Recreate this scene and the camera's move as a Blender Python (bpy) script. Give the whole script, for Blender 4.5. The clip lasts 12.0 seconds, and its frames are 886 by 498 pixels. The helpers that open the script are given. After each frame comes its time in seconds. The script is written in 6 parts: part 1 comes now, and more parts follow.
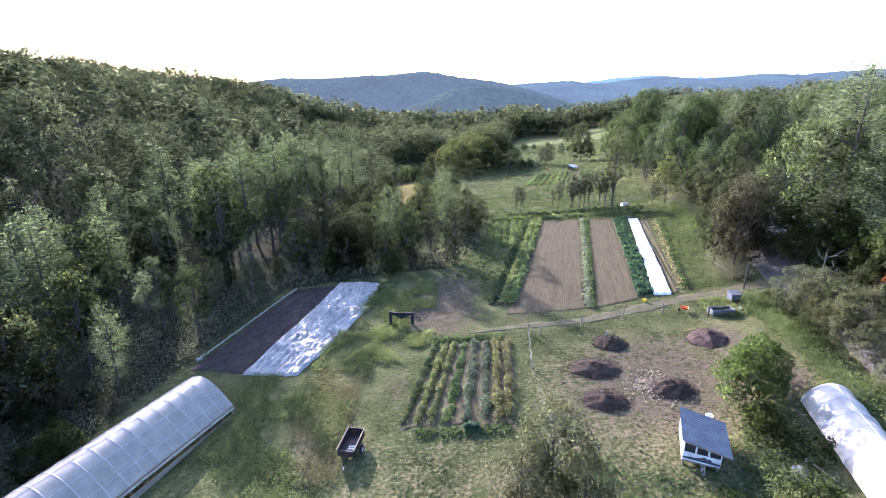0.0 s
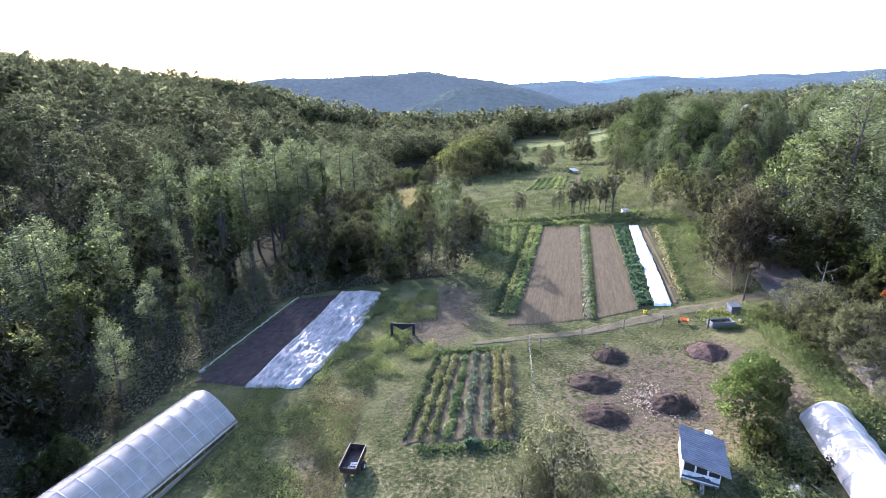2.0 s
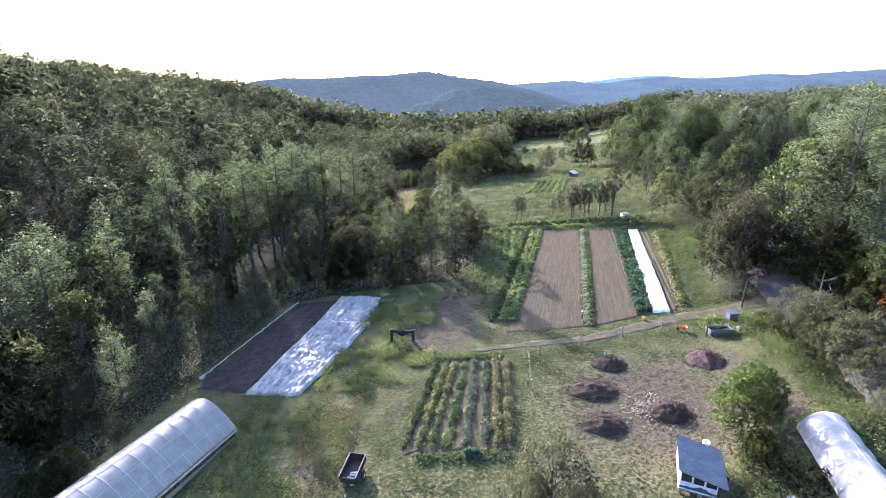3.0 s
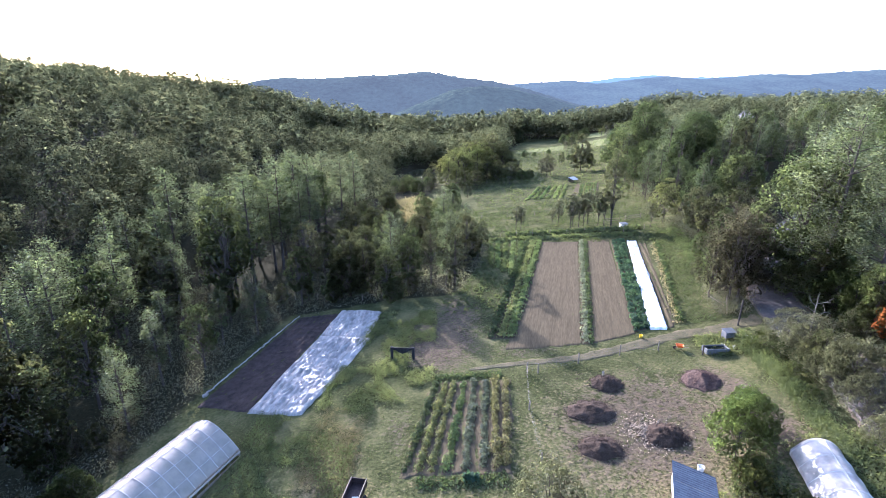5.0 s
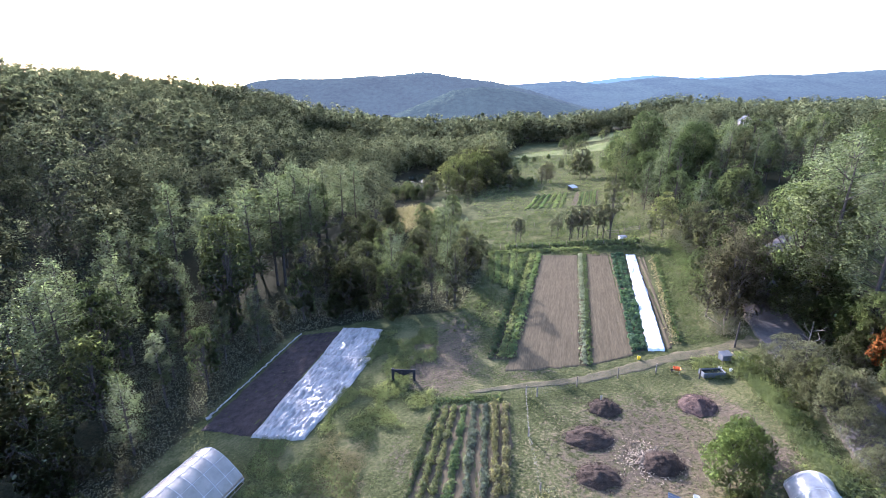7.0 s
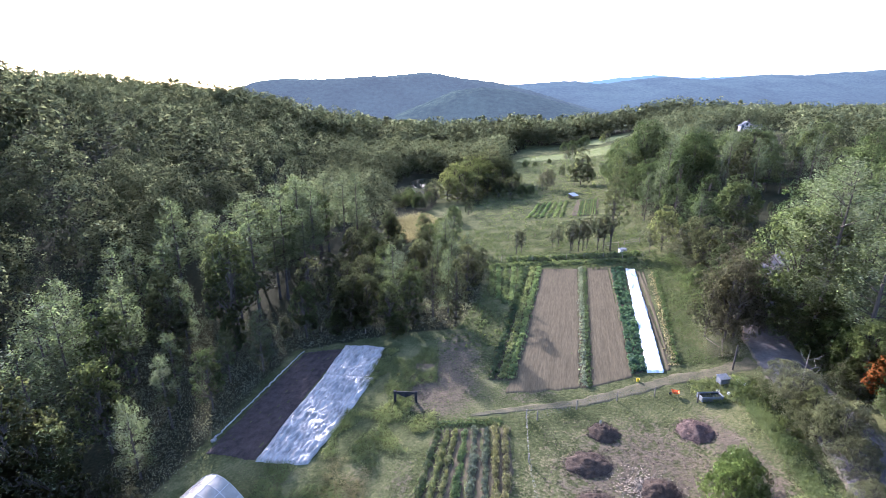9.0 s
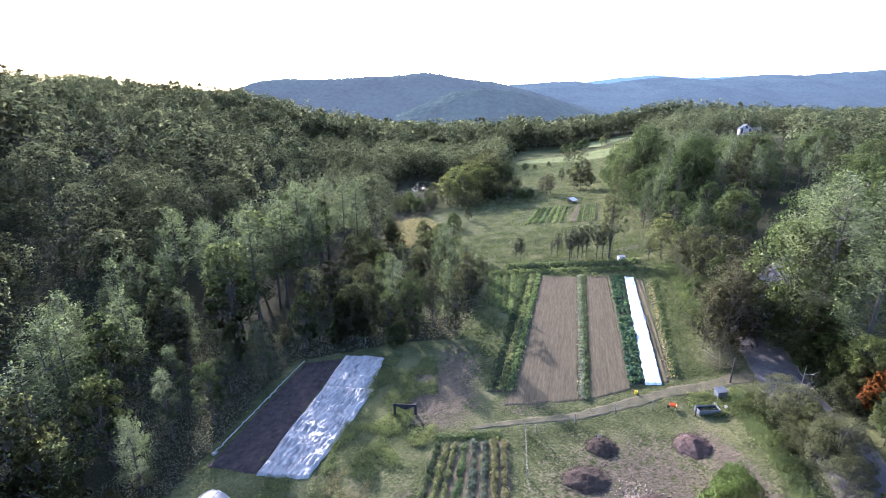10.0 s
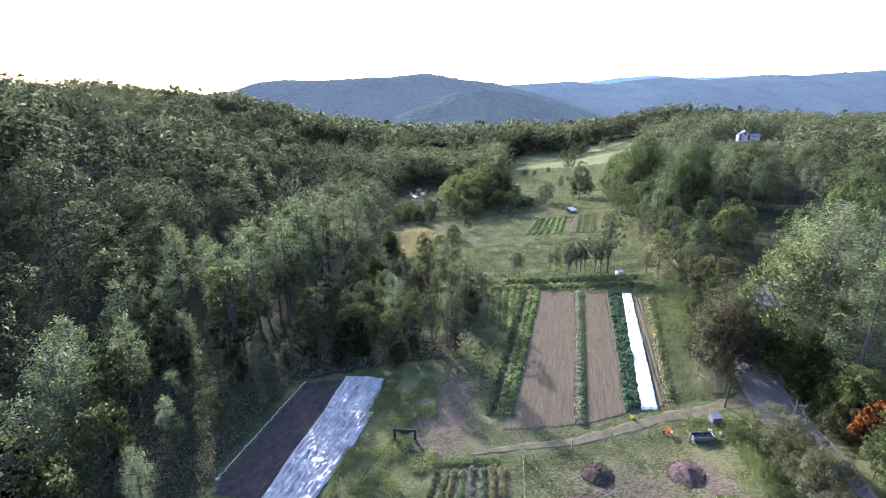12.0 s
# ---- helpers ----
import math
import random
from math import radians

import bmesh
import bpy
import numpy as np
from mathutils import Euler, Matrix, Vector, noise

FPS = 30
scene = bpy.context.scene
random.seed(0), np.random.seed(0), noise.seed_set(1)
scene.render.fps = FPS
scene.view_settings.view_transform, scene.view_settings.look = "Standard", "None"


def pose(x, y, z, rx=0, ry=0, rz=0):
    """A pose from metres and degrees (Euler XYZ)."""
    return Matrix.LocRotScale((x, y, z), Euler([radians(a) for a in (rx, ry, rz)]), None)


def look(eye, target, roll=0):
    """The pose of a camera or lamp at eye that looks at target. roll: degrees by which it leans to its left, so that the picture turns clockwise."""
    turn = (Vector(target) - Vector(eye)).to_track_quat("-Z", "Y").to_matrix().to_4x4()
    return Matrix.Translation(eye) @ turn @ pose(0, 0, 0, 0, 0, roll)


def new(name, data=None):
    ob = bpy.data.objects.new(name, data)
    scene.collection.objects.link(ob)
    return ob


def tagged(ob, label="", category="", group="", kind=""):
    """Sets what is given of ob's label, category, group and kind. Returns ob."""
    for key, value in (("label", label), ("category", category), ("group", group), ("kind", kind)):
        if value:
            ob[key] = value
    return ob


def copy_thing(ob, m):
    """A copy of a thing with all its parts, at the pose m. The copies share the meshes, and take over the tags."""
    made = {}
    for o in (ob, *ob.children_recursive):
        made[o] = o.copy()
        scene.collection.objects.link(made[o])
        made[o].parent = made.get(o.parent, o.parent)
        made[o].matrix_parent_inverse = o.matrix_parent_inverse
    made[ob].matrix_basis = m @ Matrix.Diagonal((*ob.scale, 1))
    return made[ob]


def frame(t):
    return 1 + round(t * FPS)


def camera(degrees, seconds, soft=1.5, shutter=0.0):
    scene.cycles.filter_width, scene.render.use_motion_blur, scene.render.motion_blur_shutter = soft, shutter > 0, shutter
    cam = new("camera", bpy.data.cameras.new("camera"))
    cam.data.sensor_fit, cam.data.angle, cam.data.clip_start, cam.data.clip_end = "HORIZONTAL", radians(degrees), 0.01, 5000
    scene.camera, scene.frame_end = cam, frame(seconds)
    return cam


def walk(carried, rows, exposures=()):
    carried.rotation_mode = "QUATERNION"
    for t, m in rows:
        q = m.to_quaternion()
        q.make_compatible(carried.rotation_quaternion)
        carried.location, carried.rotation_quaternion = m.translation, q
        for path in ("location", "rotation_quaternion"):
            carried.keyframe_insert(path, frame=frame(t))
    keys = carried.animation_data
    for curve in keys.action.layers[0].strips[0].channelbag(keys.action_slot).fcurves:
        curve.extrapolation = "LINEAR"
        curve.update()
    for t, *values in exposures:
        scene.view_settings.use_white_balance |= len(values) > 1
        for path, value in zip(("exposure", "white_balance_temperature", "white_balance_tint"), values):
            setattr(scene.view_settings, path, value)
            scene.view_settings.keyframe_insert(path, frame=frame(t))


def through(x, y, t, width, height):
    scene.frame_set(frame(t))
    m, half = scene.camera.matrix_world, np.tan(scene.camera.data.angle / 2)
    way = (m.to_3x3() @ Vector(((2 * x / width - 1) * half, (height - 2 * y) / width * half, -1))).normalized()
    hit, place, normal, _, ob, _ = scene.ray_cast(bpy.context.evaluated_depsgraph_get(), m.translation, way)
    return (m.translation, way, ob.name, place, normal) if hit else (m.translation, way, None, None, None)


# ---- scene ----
cam = camera(88.7, 12.0, soft=0.5)
METRES, EYE, TILT, LEAN, TURN = 16.0, 22.0, -17.0, 0.0, 0.0
ROWS = [
    (0.0, 0.0, 0.0, 0.0, 0.0, 0.0, -0.0),
    (0.5, -0.0009, -0.0018, 0.0204, 0.05, -0.02, -0.01),
    (1.0, -0.0015, -0.0058, 0.0417, 0.05, -0.01, -0.0),
    (1.5, -0.0026, -0.0111, 0.0635, 0.07, -0.02, -0.03),
    (2.0, -0.0034, -0.0177, 0.0875, 0.08, -0.04, -0.05),
    (2.5, -0.0013, -0.0242, 0.1128, 0.1, -0.04, -0.08),
    (3.0, -0.0003, -0.03, 0.14, 0.08, -0.06, -0.09),
    (5.0, 0.0002, -0.0689, 0.2835, 0.07, -0.13, -0.15),
    (5.5, 0.0014, -0.0815, 0.3318, 0.07, -0.13, -0.16),
    (6.0, 0.0012, -0.0918, 0.3794, 0.07, -0.14, -0.17),
    (6.5, 0.0002, -0.1019, 0.4224, 0.07, -0.15, -0.18),
    (7.0, -0.0028, -0.1126, 0.4611, 0.08, -0.15, -0.16),
    (9.0, -0.0094, -0.1561, 0.6467, 0.17, -0.21, -0.21),
    (9.5, -0.0077, -0.1673, 0.6986, 0.16, -0.21, -0.2),
    (10.0, -0.0052, -0.1788, 0.7523, 0.17, -0.22, -0.2),
    (10.5, -0.0019, -0.1929, 0.8085, 0.19, -0.23, -0.21),
    (11.0, -0.0001, -0.209, 0.8686, 0.19, -0.24, -0.19),
    (11.5, 0.0014, -0.2242, 0.9283, 0.19, -0.25, -0.18),
    (12.0, 0.0017, -0.2339, 0.971, 0.17, -0.24, -0.17),
]
walk(cam, [(t, pose(0, 0, EYE, TILT, LEAN, TURN) @ pose(METRES * x, METRES * y, METRES * z, 90 + pitch, roll, yaw)) for t, x, y, z, yaw, pitch, roll in ROWS],
     exposures=[(0.0, 2.4, 5350, 28), (12.0, 2.35, 5250, 28)])

# ---- light ----
SUN_AZ, SUN_EL = 27.0, 19.5            # degrees to the left of +y, and above the horizon
world = bpy.data.worlds.new("sky")
scene.world = world
world.use_nodes = True
wn = world.node_tree
sky = wn.nodes.new("ShaderNodeTexSky")
sky.sky_type, sky.sun_disc = "NISHITA", False
sky.sun_elevation, sky.sun_rotation = radians(SUN_EL), radians(-SUN_AZ)
sky.air_density, sky.dust_density, sky.ozone_density = 1.2, 2.5, 2.0
wn.links.new(sky.outputs[0], wn.nodes["Background"].inputs[0])
wn.nodes["Background"].inputs[1].default_value = 0.15
sun = new("sun", bpy.data.lights.new("sun", "SUN"))
sun.data.energy, sun.data.angle, sun.data.color = 4.0, radians(0.6), (1.0, 0.92, 0.8)
sun.matrix_world = look((0, 0, 0), (math.sin(radians(SUN_AZ)), -math.cos(radians(SUN_AZ)), -math.tan(radians(SUN_EL))))

# ---- materials ----


def material(name, rough=0.8, metal=0.0, spec=0.3):
    m = bpy.data.materials.new(name)
    m.use_nodes = True
    b = m.node_tree.nodes["Principled BSDF"]
    b.inputs["Roughness"].default_value, b.inputs["Metallic"].default_value = rough, metal
    b.inputs["Specular IOR Level"].default_value = spec
    return m, m.node_tree, b


def tex(nt, scale, detail=4.0, rough=0.6, space="Object", stretch=None):
    """A noise texture in metres; returns its factor socket."""
    co = nt.nodes.new("ShaderNodeTexCoord")
    n = nt.nodes.new("ShaderNodeTexNoise")
    n.inputs["Scale"].default_value, n.inputs["Detail"].default_value, n.inputs["Roughness"].default_value = scale, detail, rough
    if stretch:
        mp = nt.nodes.new("ShaderNodeMapping")
        mp.vector_type = "TEXTURE"
        mp.inputs["Scale"].default_value = tuple(1 / v for v in stretch[:3])
        if len(stretch) > 3:
            mp.inputs["Rotation"].default_value = (0, 0, radians(stretch[3]))
        nt.links.new(co.outputs[space], mp.inputs[0])
        nt.links.new(mp.outputs[0], n.inputs["Vector"])
    else:
        nt.links.new(co.outputs[space], n.inputs["Vector"])
    return n.outputs["Fac"]


def ramp(nt, fac, *stops):
    """stops: (place, colour)."""
    r = nt.nodes.new("ShaderNodeValToRGB")
    while len(r.color_ramp.elements) < len(stops):
        r.color_ramp.elements.new(0.5)
    for e, (p, c) in zip(r.color_ramp.elements, stops):
        e.position, e.color = p, (*c, 1.0) if len(c) == 3 else c
    nt.links.new(fac, r.inputs[0])
    return r.outputs[0]


def mix(nt, fac, a, b, mode="MIX"):
    m = nt.nodes.new("ShaderNodeMix")
    m.data_type, m.blend_type = "RGBA", mode
    for sock, v in ((m.inputs[0], fac), (m.inputs[6], a), (m.inputs[7], b)):
        if isinstance(v, (int, float)):
            sock.default_value = v
        elif isinstance(v, tuple):
            sock.default_value = (*v, 1.0)
        else:
            nt.links.new(v, sock)
    return m.outputs[2]


def maths(nt, op, a, b=0.0, clamp=False):
    m = nt.nodes.new("ShaderNodeMath")
    m.operation, m.use_clamp = op, clamp
    for sock, v in zip(m.inputs, (a, b)):
        if isinstance(v, (int, float)):
            sock.default_value = v
        else:
            nt.links.new(v, sock)
    return m.outputs[0]


def bump(nt, b, height, strength=0.5, dist=0.05):
    n = nt.nodes.new("ShaderNodeBump")
    n.inputs["Strength"].default_value, n.inputs["Distance"].default_value = strength, dist
    nt.links.new(height, n.inputs["Height"])
    nt.links.new(n.outputs[0], b.inputs["Normal"])


def rough_stuff(name, dark, light, scale, rough=0.9, metal=0.0, spec=0.3, relief=0.6, dist=0.05, stretch=None, fine=8.0):
    """A surface whose colour wanders between two tones at two scales, with relief."""
    m, nt, b = material(name, rough, metal, spec)
    big, small = tex(nt, scale, stretch=stretch), tex(nt, scale * fine, stretch=stretch)
    f = maths(nt, "ADD", maths(nt, "MULTIPLY", big, 0.55), maths(nt, "MULTIPLY", small, 0.45))
    nt.links.new(ramp(nt, f, (0.36, dark), (0.64, light)), b.inputs["Base Color"])
    bump(nt, b, small, relief, dist)
    return m


def leafy(name, dark, light, spread=0.03, value=0.3, through=0.48, rough=0.8, gain=1.45):
    """Leaves: tone by thing and by leaf, with light shining through them."""
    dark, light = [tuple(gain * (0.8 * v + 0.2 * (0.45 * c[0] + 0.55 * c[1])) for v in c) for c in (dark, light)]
    m, nt, b = material(name, rough, 0.0, 0.1)
    info, geo = nt.nodes.new("ShaderNodeObjectInfo"), nt.nodes.new("ShaderNodeNewGeometry")
    big = tex(nt, 0.35, 2.0)
    f = maths(nt, "ADD", maths(nt, "MULTIPLY", geo.outputs["Random Per Island"], 0.18), maths(nt, "MULTIPLY", big, 0.95))
    col = ramp(nt, f, (0.25, dark), (0.85, light))
    hsv = nt.nodes.new("ShaderNodeHueSaturation")
    nt.links.new(maths(nt, "ADD", maths(nt, "MULTIPLY", info.outputs["Random"], 2 * spread), 0.5 - spread), hsv.inputs["Hue"])
    nt.links.new(maths(nt, "ADD", maths(nt, "MULTIPLY", info.outputs["Random"], -2 * value), 1 + value), hsv.inputs["Value"])
    nt.links.new(col, hsv.inputs["Color"])
    nt.links.new(hsv.outputs[0], b.inputs["Base Color"])
    t = nt.nodes.new("ShaderNodeBsdfTranslucent")
    nt.links.new(mix(nt, 1.0, hsv.outputs[0], (1.5, 1.6, 0.9), "MULTIPLY"), t.inputs[0])
    s = nt.nodes.new("ShaderNodeMixShader")
    s.inputs[0].default_value = through
    nt.links.new(b.outputs[0], s.inputs[1])
    nt.links.new(t.outputs[0], s.inputs[2])
    nt.links.new(s.outputs[0], nt.nodes["Material Output"].inputs[0])
    return m


def canopy_material():
    """The closed surface of far crowns, broken up by leaf masses."""
    m, nt, b = material("far_canopy", 0.9, 0.0, 0.05)
    geo = nt.nodes.new("ShaderNodeNewGeometry")
    fine, mid = tex(nt, 1.3, 5.0, 0.7), tex(nt, 0.08, 1.0)
    f = maths(nt, "ADD", maths(nt, "MULTIPLY", fine, 0.25), maths(nt, "MULTIPLY", geo.outputs["Random Per Island"], 0.2))
    f = maths(nt, "ADD", f, maths(nt, "MULTIPLY", mid, 0.65))
    nt.links.new(ramp(nt, f, (0.38, (0.08, 0.105, 0.065)), (0.56, (0.135, 0.165, 0.095)), (0.72, (0.24, 0.26, 0.125))), b.inputs["Base Color"])
    bump(nt, b, fine, 0.8, 0.7)
    t = nt.nodes.new("ShaderNodeBsdfTranslucent")
    t.inputs[0].default_value = (0.3, 0.34, 0.16, 1)
    s = nt.nodes.new("ShaderNodeMixShader")
    s.inputs[0].default_value = 0.42
    nt.links.new(b.outputs[0], s.inputs[1])
    nt.links.new(t.outputs[0], s.inputs[2])
    nt.links.new(s.outputs[0], nt.nodes["Material Output"].inputs[0])
    return m


def ground_material():
    """Grass, worn earth, forest litter and dry grass, by the sheet's own zones."""
    m, nt, b = material("ground_cover", 1.0, 0.0, 0.01)
    z = nt.nodes.new("ShaderNodeVertexColor")
    z.layer_name = "zone"
    sep = nt.nodes.new("ShaderNodeSeparateColor")
    nt.links.new(z.outputs[0], sep.inputs[0])
    n1, n2, n3 = tex(nt, 0.22, 5), tex(nt, 1.3, 5), tex(nt, 3.4, 4, 0.6)
    grass = ramp(nt, maths(nt, "ADD", maths(nt, "MULTIPLY", n1, 0.6), maths(nt, "MULTIPLY", n3, 0.4)),
                 (0.37, (0.028, 0.033, 0.013)), (0.5, (0.062, 0.066, 0.027)), (0.62, (0.11, 0.104, 0.048)))
    earth = ramp(nt, maths(nt, "ADD", maths(nt, "MULTIPLY", n2, 0.5), maths(nt, "MULTIPLY", n3, 0.5)),
                 (0.36, (0.052, 0.042, 0.029)), (0.64, (0.116, 0.092, 0.062)))
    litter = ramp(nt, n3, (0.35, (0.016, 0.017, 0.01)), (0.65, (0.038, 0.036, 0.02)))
    dry = ramp(nt, n3, (0.36, (0.08, 0.07, 0.036)), (0.64, (0.165, 0.136, 0.076)))

    def edge(chan):
        wander = maths(nt, "MULTIPLY", maths(nt, "SUBTRACT", maths(nt, "ADD", n2, n3), 1.0), 1.1)
        return maths(nt, "MULTIPLY", maths(nt, "SUBTRACT", maths(nt, "ADD", sep.outputs[chan], wander), 0.32), 2.8, True)
    col = mix(nt, edge(2), grass, dry)
    col = mix(nt, edge(0), col, earth)
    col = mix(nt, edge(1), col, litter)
    nt.links.new(col, b.inputs["Base Color"])
    bump(nt, b, n3, 1.0, 0.16)
    return m


def cover_material(name, colour, rough, through, stretch=None, scale=2.0, relief=0.5, dist=0.12, spec=0.5):
    """Thin white cloth or film: some light passes, creases in relief and painted shade."""
    m, nt, b = material(name, rough, 0.0, spec)
    f = tex(nt, scale, 5.0, 0.6, "Object", stretch)
    # Half tone in the hollows: crease shade painted into the base colour.
    nt.links.new(ramp(nt, f, (0.34, tuple(c * 0.5 for c in colour)), (0.62, colour)), b.inputs["Base Color"])
    bump(nt, b, f, relief, dist)
    t = nt.nodes.new("ShaderNodeBsdfTranslucent")
    t.inputs[0].default_value = (*colour, 1)
    s = nt.nodes.new("ShaderNodeMixShader")
    s.inputs[0].default_value = through
    nt.links.new(b.outputs[0], s.inputs[1])
    nt.links.new(t.outputs[0], s.inputs[2])
    nt.links.new(s.outputs[0], nt.nodes["Material Output"].inputs[0])
    return m


def film_material():
    """Greenhouse film: half clear, glossy, slightly milky."""
    m, nt, b = material("greenhouse_film", 0.25, 0.0, 0.4)
    f = tex(nt, 1.1, 5.0)
    nt.links.new(ramp(nt, f, (0.3, (0.25, 0.225, 0.19)), (0.7, (0.38, 0.34, 0.29))), b.inputs["Base Color"])
    bump(nt, b, f, 0.25, 0.06)
    tr = nt.nodes.new("ShaderNodeBsdfTransparent")
    s = nt.nodes.new("ShaderNodeMixShader")
    s.inputs[0].default_value = 0.28
    nt.links.new(b.outputs[0], s.inputs[1])
    nt.links.new(tr.outputs[0], s.inputs[2])
    nt.links.new(s.outputs[0], nt.nodes["Material Output"].inputs[0])
    return m


def hill_material(name, dark, light, haze_glow):
    """Far woods, with kilometres of haze painted in as an even bluish glow."""
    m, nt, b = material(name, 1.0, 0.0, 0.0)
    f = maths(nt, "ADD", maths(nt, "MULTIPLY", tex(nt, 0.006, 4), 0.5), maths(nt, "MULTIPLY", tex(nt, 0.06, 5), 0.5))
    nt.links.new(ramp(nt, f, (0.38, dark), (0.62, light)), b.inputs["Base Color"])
    b.inputs["Emission Color"].default_value, b.inputs["Emission Strength"].default_value = (*haze_glow, 1), 1.0
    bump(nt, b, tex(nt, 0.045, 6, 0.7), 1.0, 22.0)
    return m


GROUND = ground_material()
# Streaks drawn out along the rows: furrow shading put into the soil colour.
SOIL = rough_stuff("tilled_soil", (0.058, 0.048, 0.029), (0.093, 0.075, 0.046), 0.5, rough=1.0, spec=0.02, stretch=(4.6, 0.4, 1, -15), relief=0.5, dist=0.04, fine=4.0)
DARK_SOIL = rough_stuff("dark_mulch", (0.02, 0.016, 0.016), (0.06, 0.048, 0.042), 1.2, spec=0.03)
COMPOST = rough_stuff("compost", (0.028, 0.021, 0.016), (0.075, 0.055, 0.04), 1.4, spec=0.05, relief=0.9, dist=0.1)
REDCOMPOST = rough_stuff("brown_compost", (0.045, 0.03, 0.025), (0.115, 0.08, 0.064), 1.6, spec=0.05, relief=0.9, dist=0.1)
CHIPS = rough_stuff("wood_chips", (0.18, 0.135, 0.09), (0.42, 0.34, 0.24), 3.0)
TRACK = rough_stuff("trodden_track", (0.052, 0.051, 0.027), (0.12, 0.1, 0.061), 0.9, spec=0.05, relief=0.7)
ASPHALT = rough_stuff("asphalt", (0.075, 0.066, 0.062), (0.125, 0.112, 0.104), 0.4, rough=0.85, relief=0.3, dist=0.01)
VERGE = rough_stuff("gravel_verge", (0.09, 0.075, 0.05), (0.19, 0.15, 0.105), 1.2)
BARK = rough_stuff("bark", (0.035, 0.028, 0.023), (0.085, 0.07, 0.057), 3.0, stretch=(3, 3, 0.6), relief=0.9, dist=0.03)
DEADWOOD = rough_stuff("dead_wood", (0.09, 0.08, 0.07), (0.22, 0.2, 0.175), 3.0, stretch=(3, 3, 0.6))
WOOD = rough_stuff("weathered_wood", (0.12, 0.095, 0.07), (0.30, 0.25, 0.19), 2.5, stretch=(4, 4, 0.7), relief=0.4, dist=0.01)
PALEWOOD = rough_stuff("pale_timber", (0.28, 0.225, 0.15), (0.46, 0.38, 0.27), 3.0, relief=0.3, dist=0.01)
BLACKCLOTH = rough_stuff("black_cloth", (0.008, 0.008, 0.009), (0.025, 0.024, 0.026), 4.0)
RUST = rough_stuff("dark_painted_steel", (0.02, 0.015, 0.015), (0.075, 0.05, 0.045), 3.0, rough=0.55, metal=0.3, relief=0.2, dist=0.005)
GALV = rough_stuff("galvanised_steel", (0.085, 0.092, 0.105), (0.15, 0.16, 0.175), 1.5, rough=0.65, metal=0.1, relief=0.1, dist=0.005)
PIPE = rough_stuff("galvanised_pipe", (0.34, 0.335, 0.33), (0.52, 0.515, 0.5), 3.0, rough=0.4, metal=0.3, relief=0.1, dist=0.005)
WHITEPAINT = rough_stuff("flaking_white_paint", (0.42, 0.41, 0.40), (0.78, 0.77, 0.74), 1.8, rough=0.7, relief=0.3, dist=0.01)
# White house paint dimmed: the walls' shade is put into the colour.
HOUSEPAINT = rough_stuff("shade_dimmed_paint", (0.36, 0.32, 0.31), (0.5, 0.46, 0.44), 0.5, rough=0.8, spec=0.1, relief=0.2, dist=0.01)
MURAL = rough_stuff("dark_mural_paint", (0.03, 0.03, 0.04), (0.10, 0.10, 0.13), 2.0, rough=0.7)
DARKGLASS = rough_stuff("dark_window_mesh", (0.01, 0.01, 0.013), (0.03, 0.03, 0.036), 3.0, rough=0.3, spec=0.5)
WHITEPLASTIC = rough_stuff("white_plastic", (0.6, 0.6, 0.58), (0.82, 0.82, 0.8), 1.5, rough=0.45, relief=0.1, dist=0.01)
GREYPLASTIC = rough_stuff("grey_plastic", (0.09, 0.095, 0.1), (0.18, 0.185, 0.19), 1.5, rough=0.5, relief=0.1, dist=0.01)
ORANGE = rough_stuff("orange_plastic", (0.55, 0.14, 0.03), (0.85, 0.24, 0.05), 2.0, rough=0.45, relief=0.1, dist=0.01)
YELLOW = rough_stuff("yellow_plastic", (0.6, 0.42, 0.02), (0.85, 0.62, 0.05), 2.0, rough=0.45, relief=0.1, dist=0.01)
RUBBER = rough_stuff("rubber", (0.012, 0.012, 0.012), (0.035, 0.034, 0.033), 4.0)
ROOFGREY = rough_stuff("grey_shingles", (0.10, 0.10, 0.11), (0.2, 0.2, 0.21), 1.0)
STONE = rough_stuff("field_stone", (0.2, 0.19, 0.17), (0.42, 0.4, 0.36), 2.0)
CLOTH = cover_material("row_cover_cloth", (0.46, 0.43, 0.385), 0.42, 0.12, (2.2, 0.6, 1, -20), 1.3, 1.0, 0.5, 0.45)
BRIGHTCLOTH = cover_material("new_row_cover", (0.84, 0.86, 0.88), 0.6, 0.1, (1.5, 0.3, 1, -16), 1.5, 0.35, 0.06, 0.3)
TUNNELFILM = cover_material("tunnel_film", (0.54, 0.505, 0.455), 0.3, 0.25, None, 1.2, 0.35, 0.08, 0.6)
FILM = film_material()
LEAF = leafy("leaves_broad", (0.05, 0.075, 0.03), (0.13, 0.17, 0.07), 0.02)
LEAF_DARK = leafy("leaves_dull_dark", (0.055, 0.052, 0.04), (0.12, 0.112, 0.08), 0.02)
LEAF_DEEP = leafy("leaves_deep_green", (0.065, 0.11, 0.03), (0.14, 0.2, 0.06), 0.01)
LEAF_PALE = leafy("leaves_yellowing", (0.13, 0.155, 0.05), (0.23, 0.25, 0.09), 0.01, 0.12)
LEAF_GREY = leafy("leaves_greyish", (0.05, 0.062, 0.032), (0.12, 0.13, 0.068), 0.02)
NEEDLE = leafy("pine_needles", (0.065, 0.09, 0.055), (0.14, 0.172, 0.1), 0.015, 0.2, 0.42)
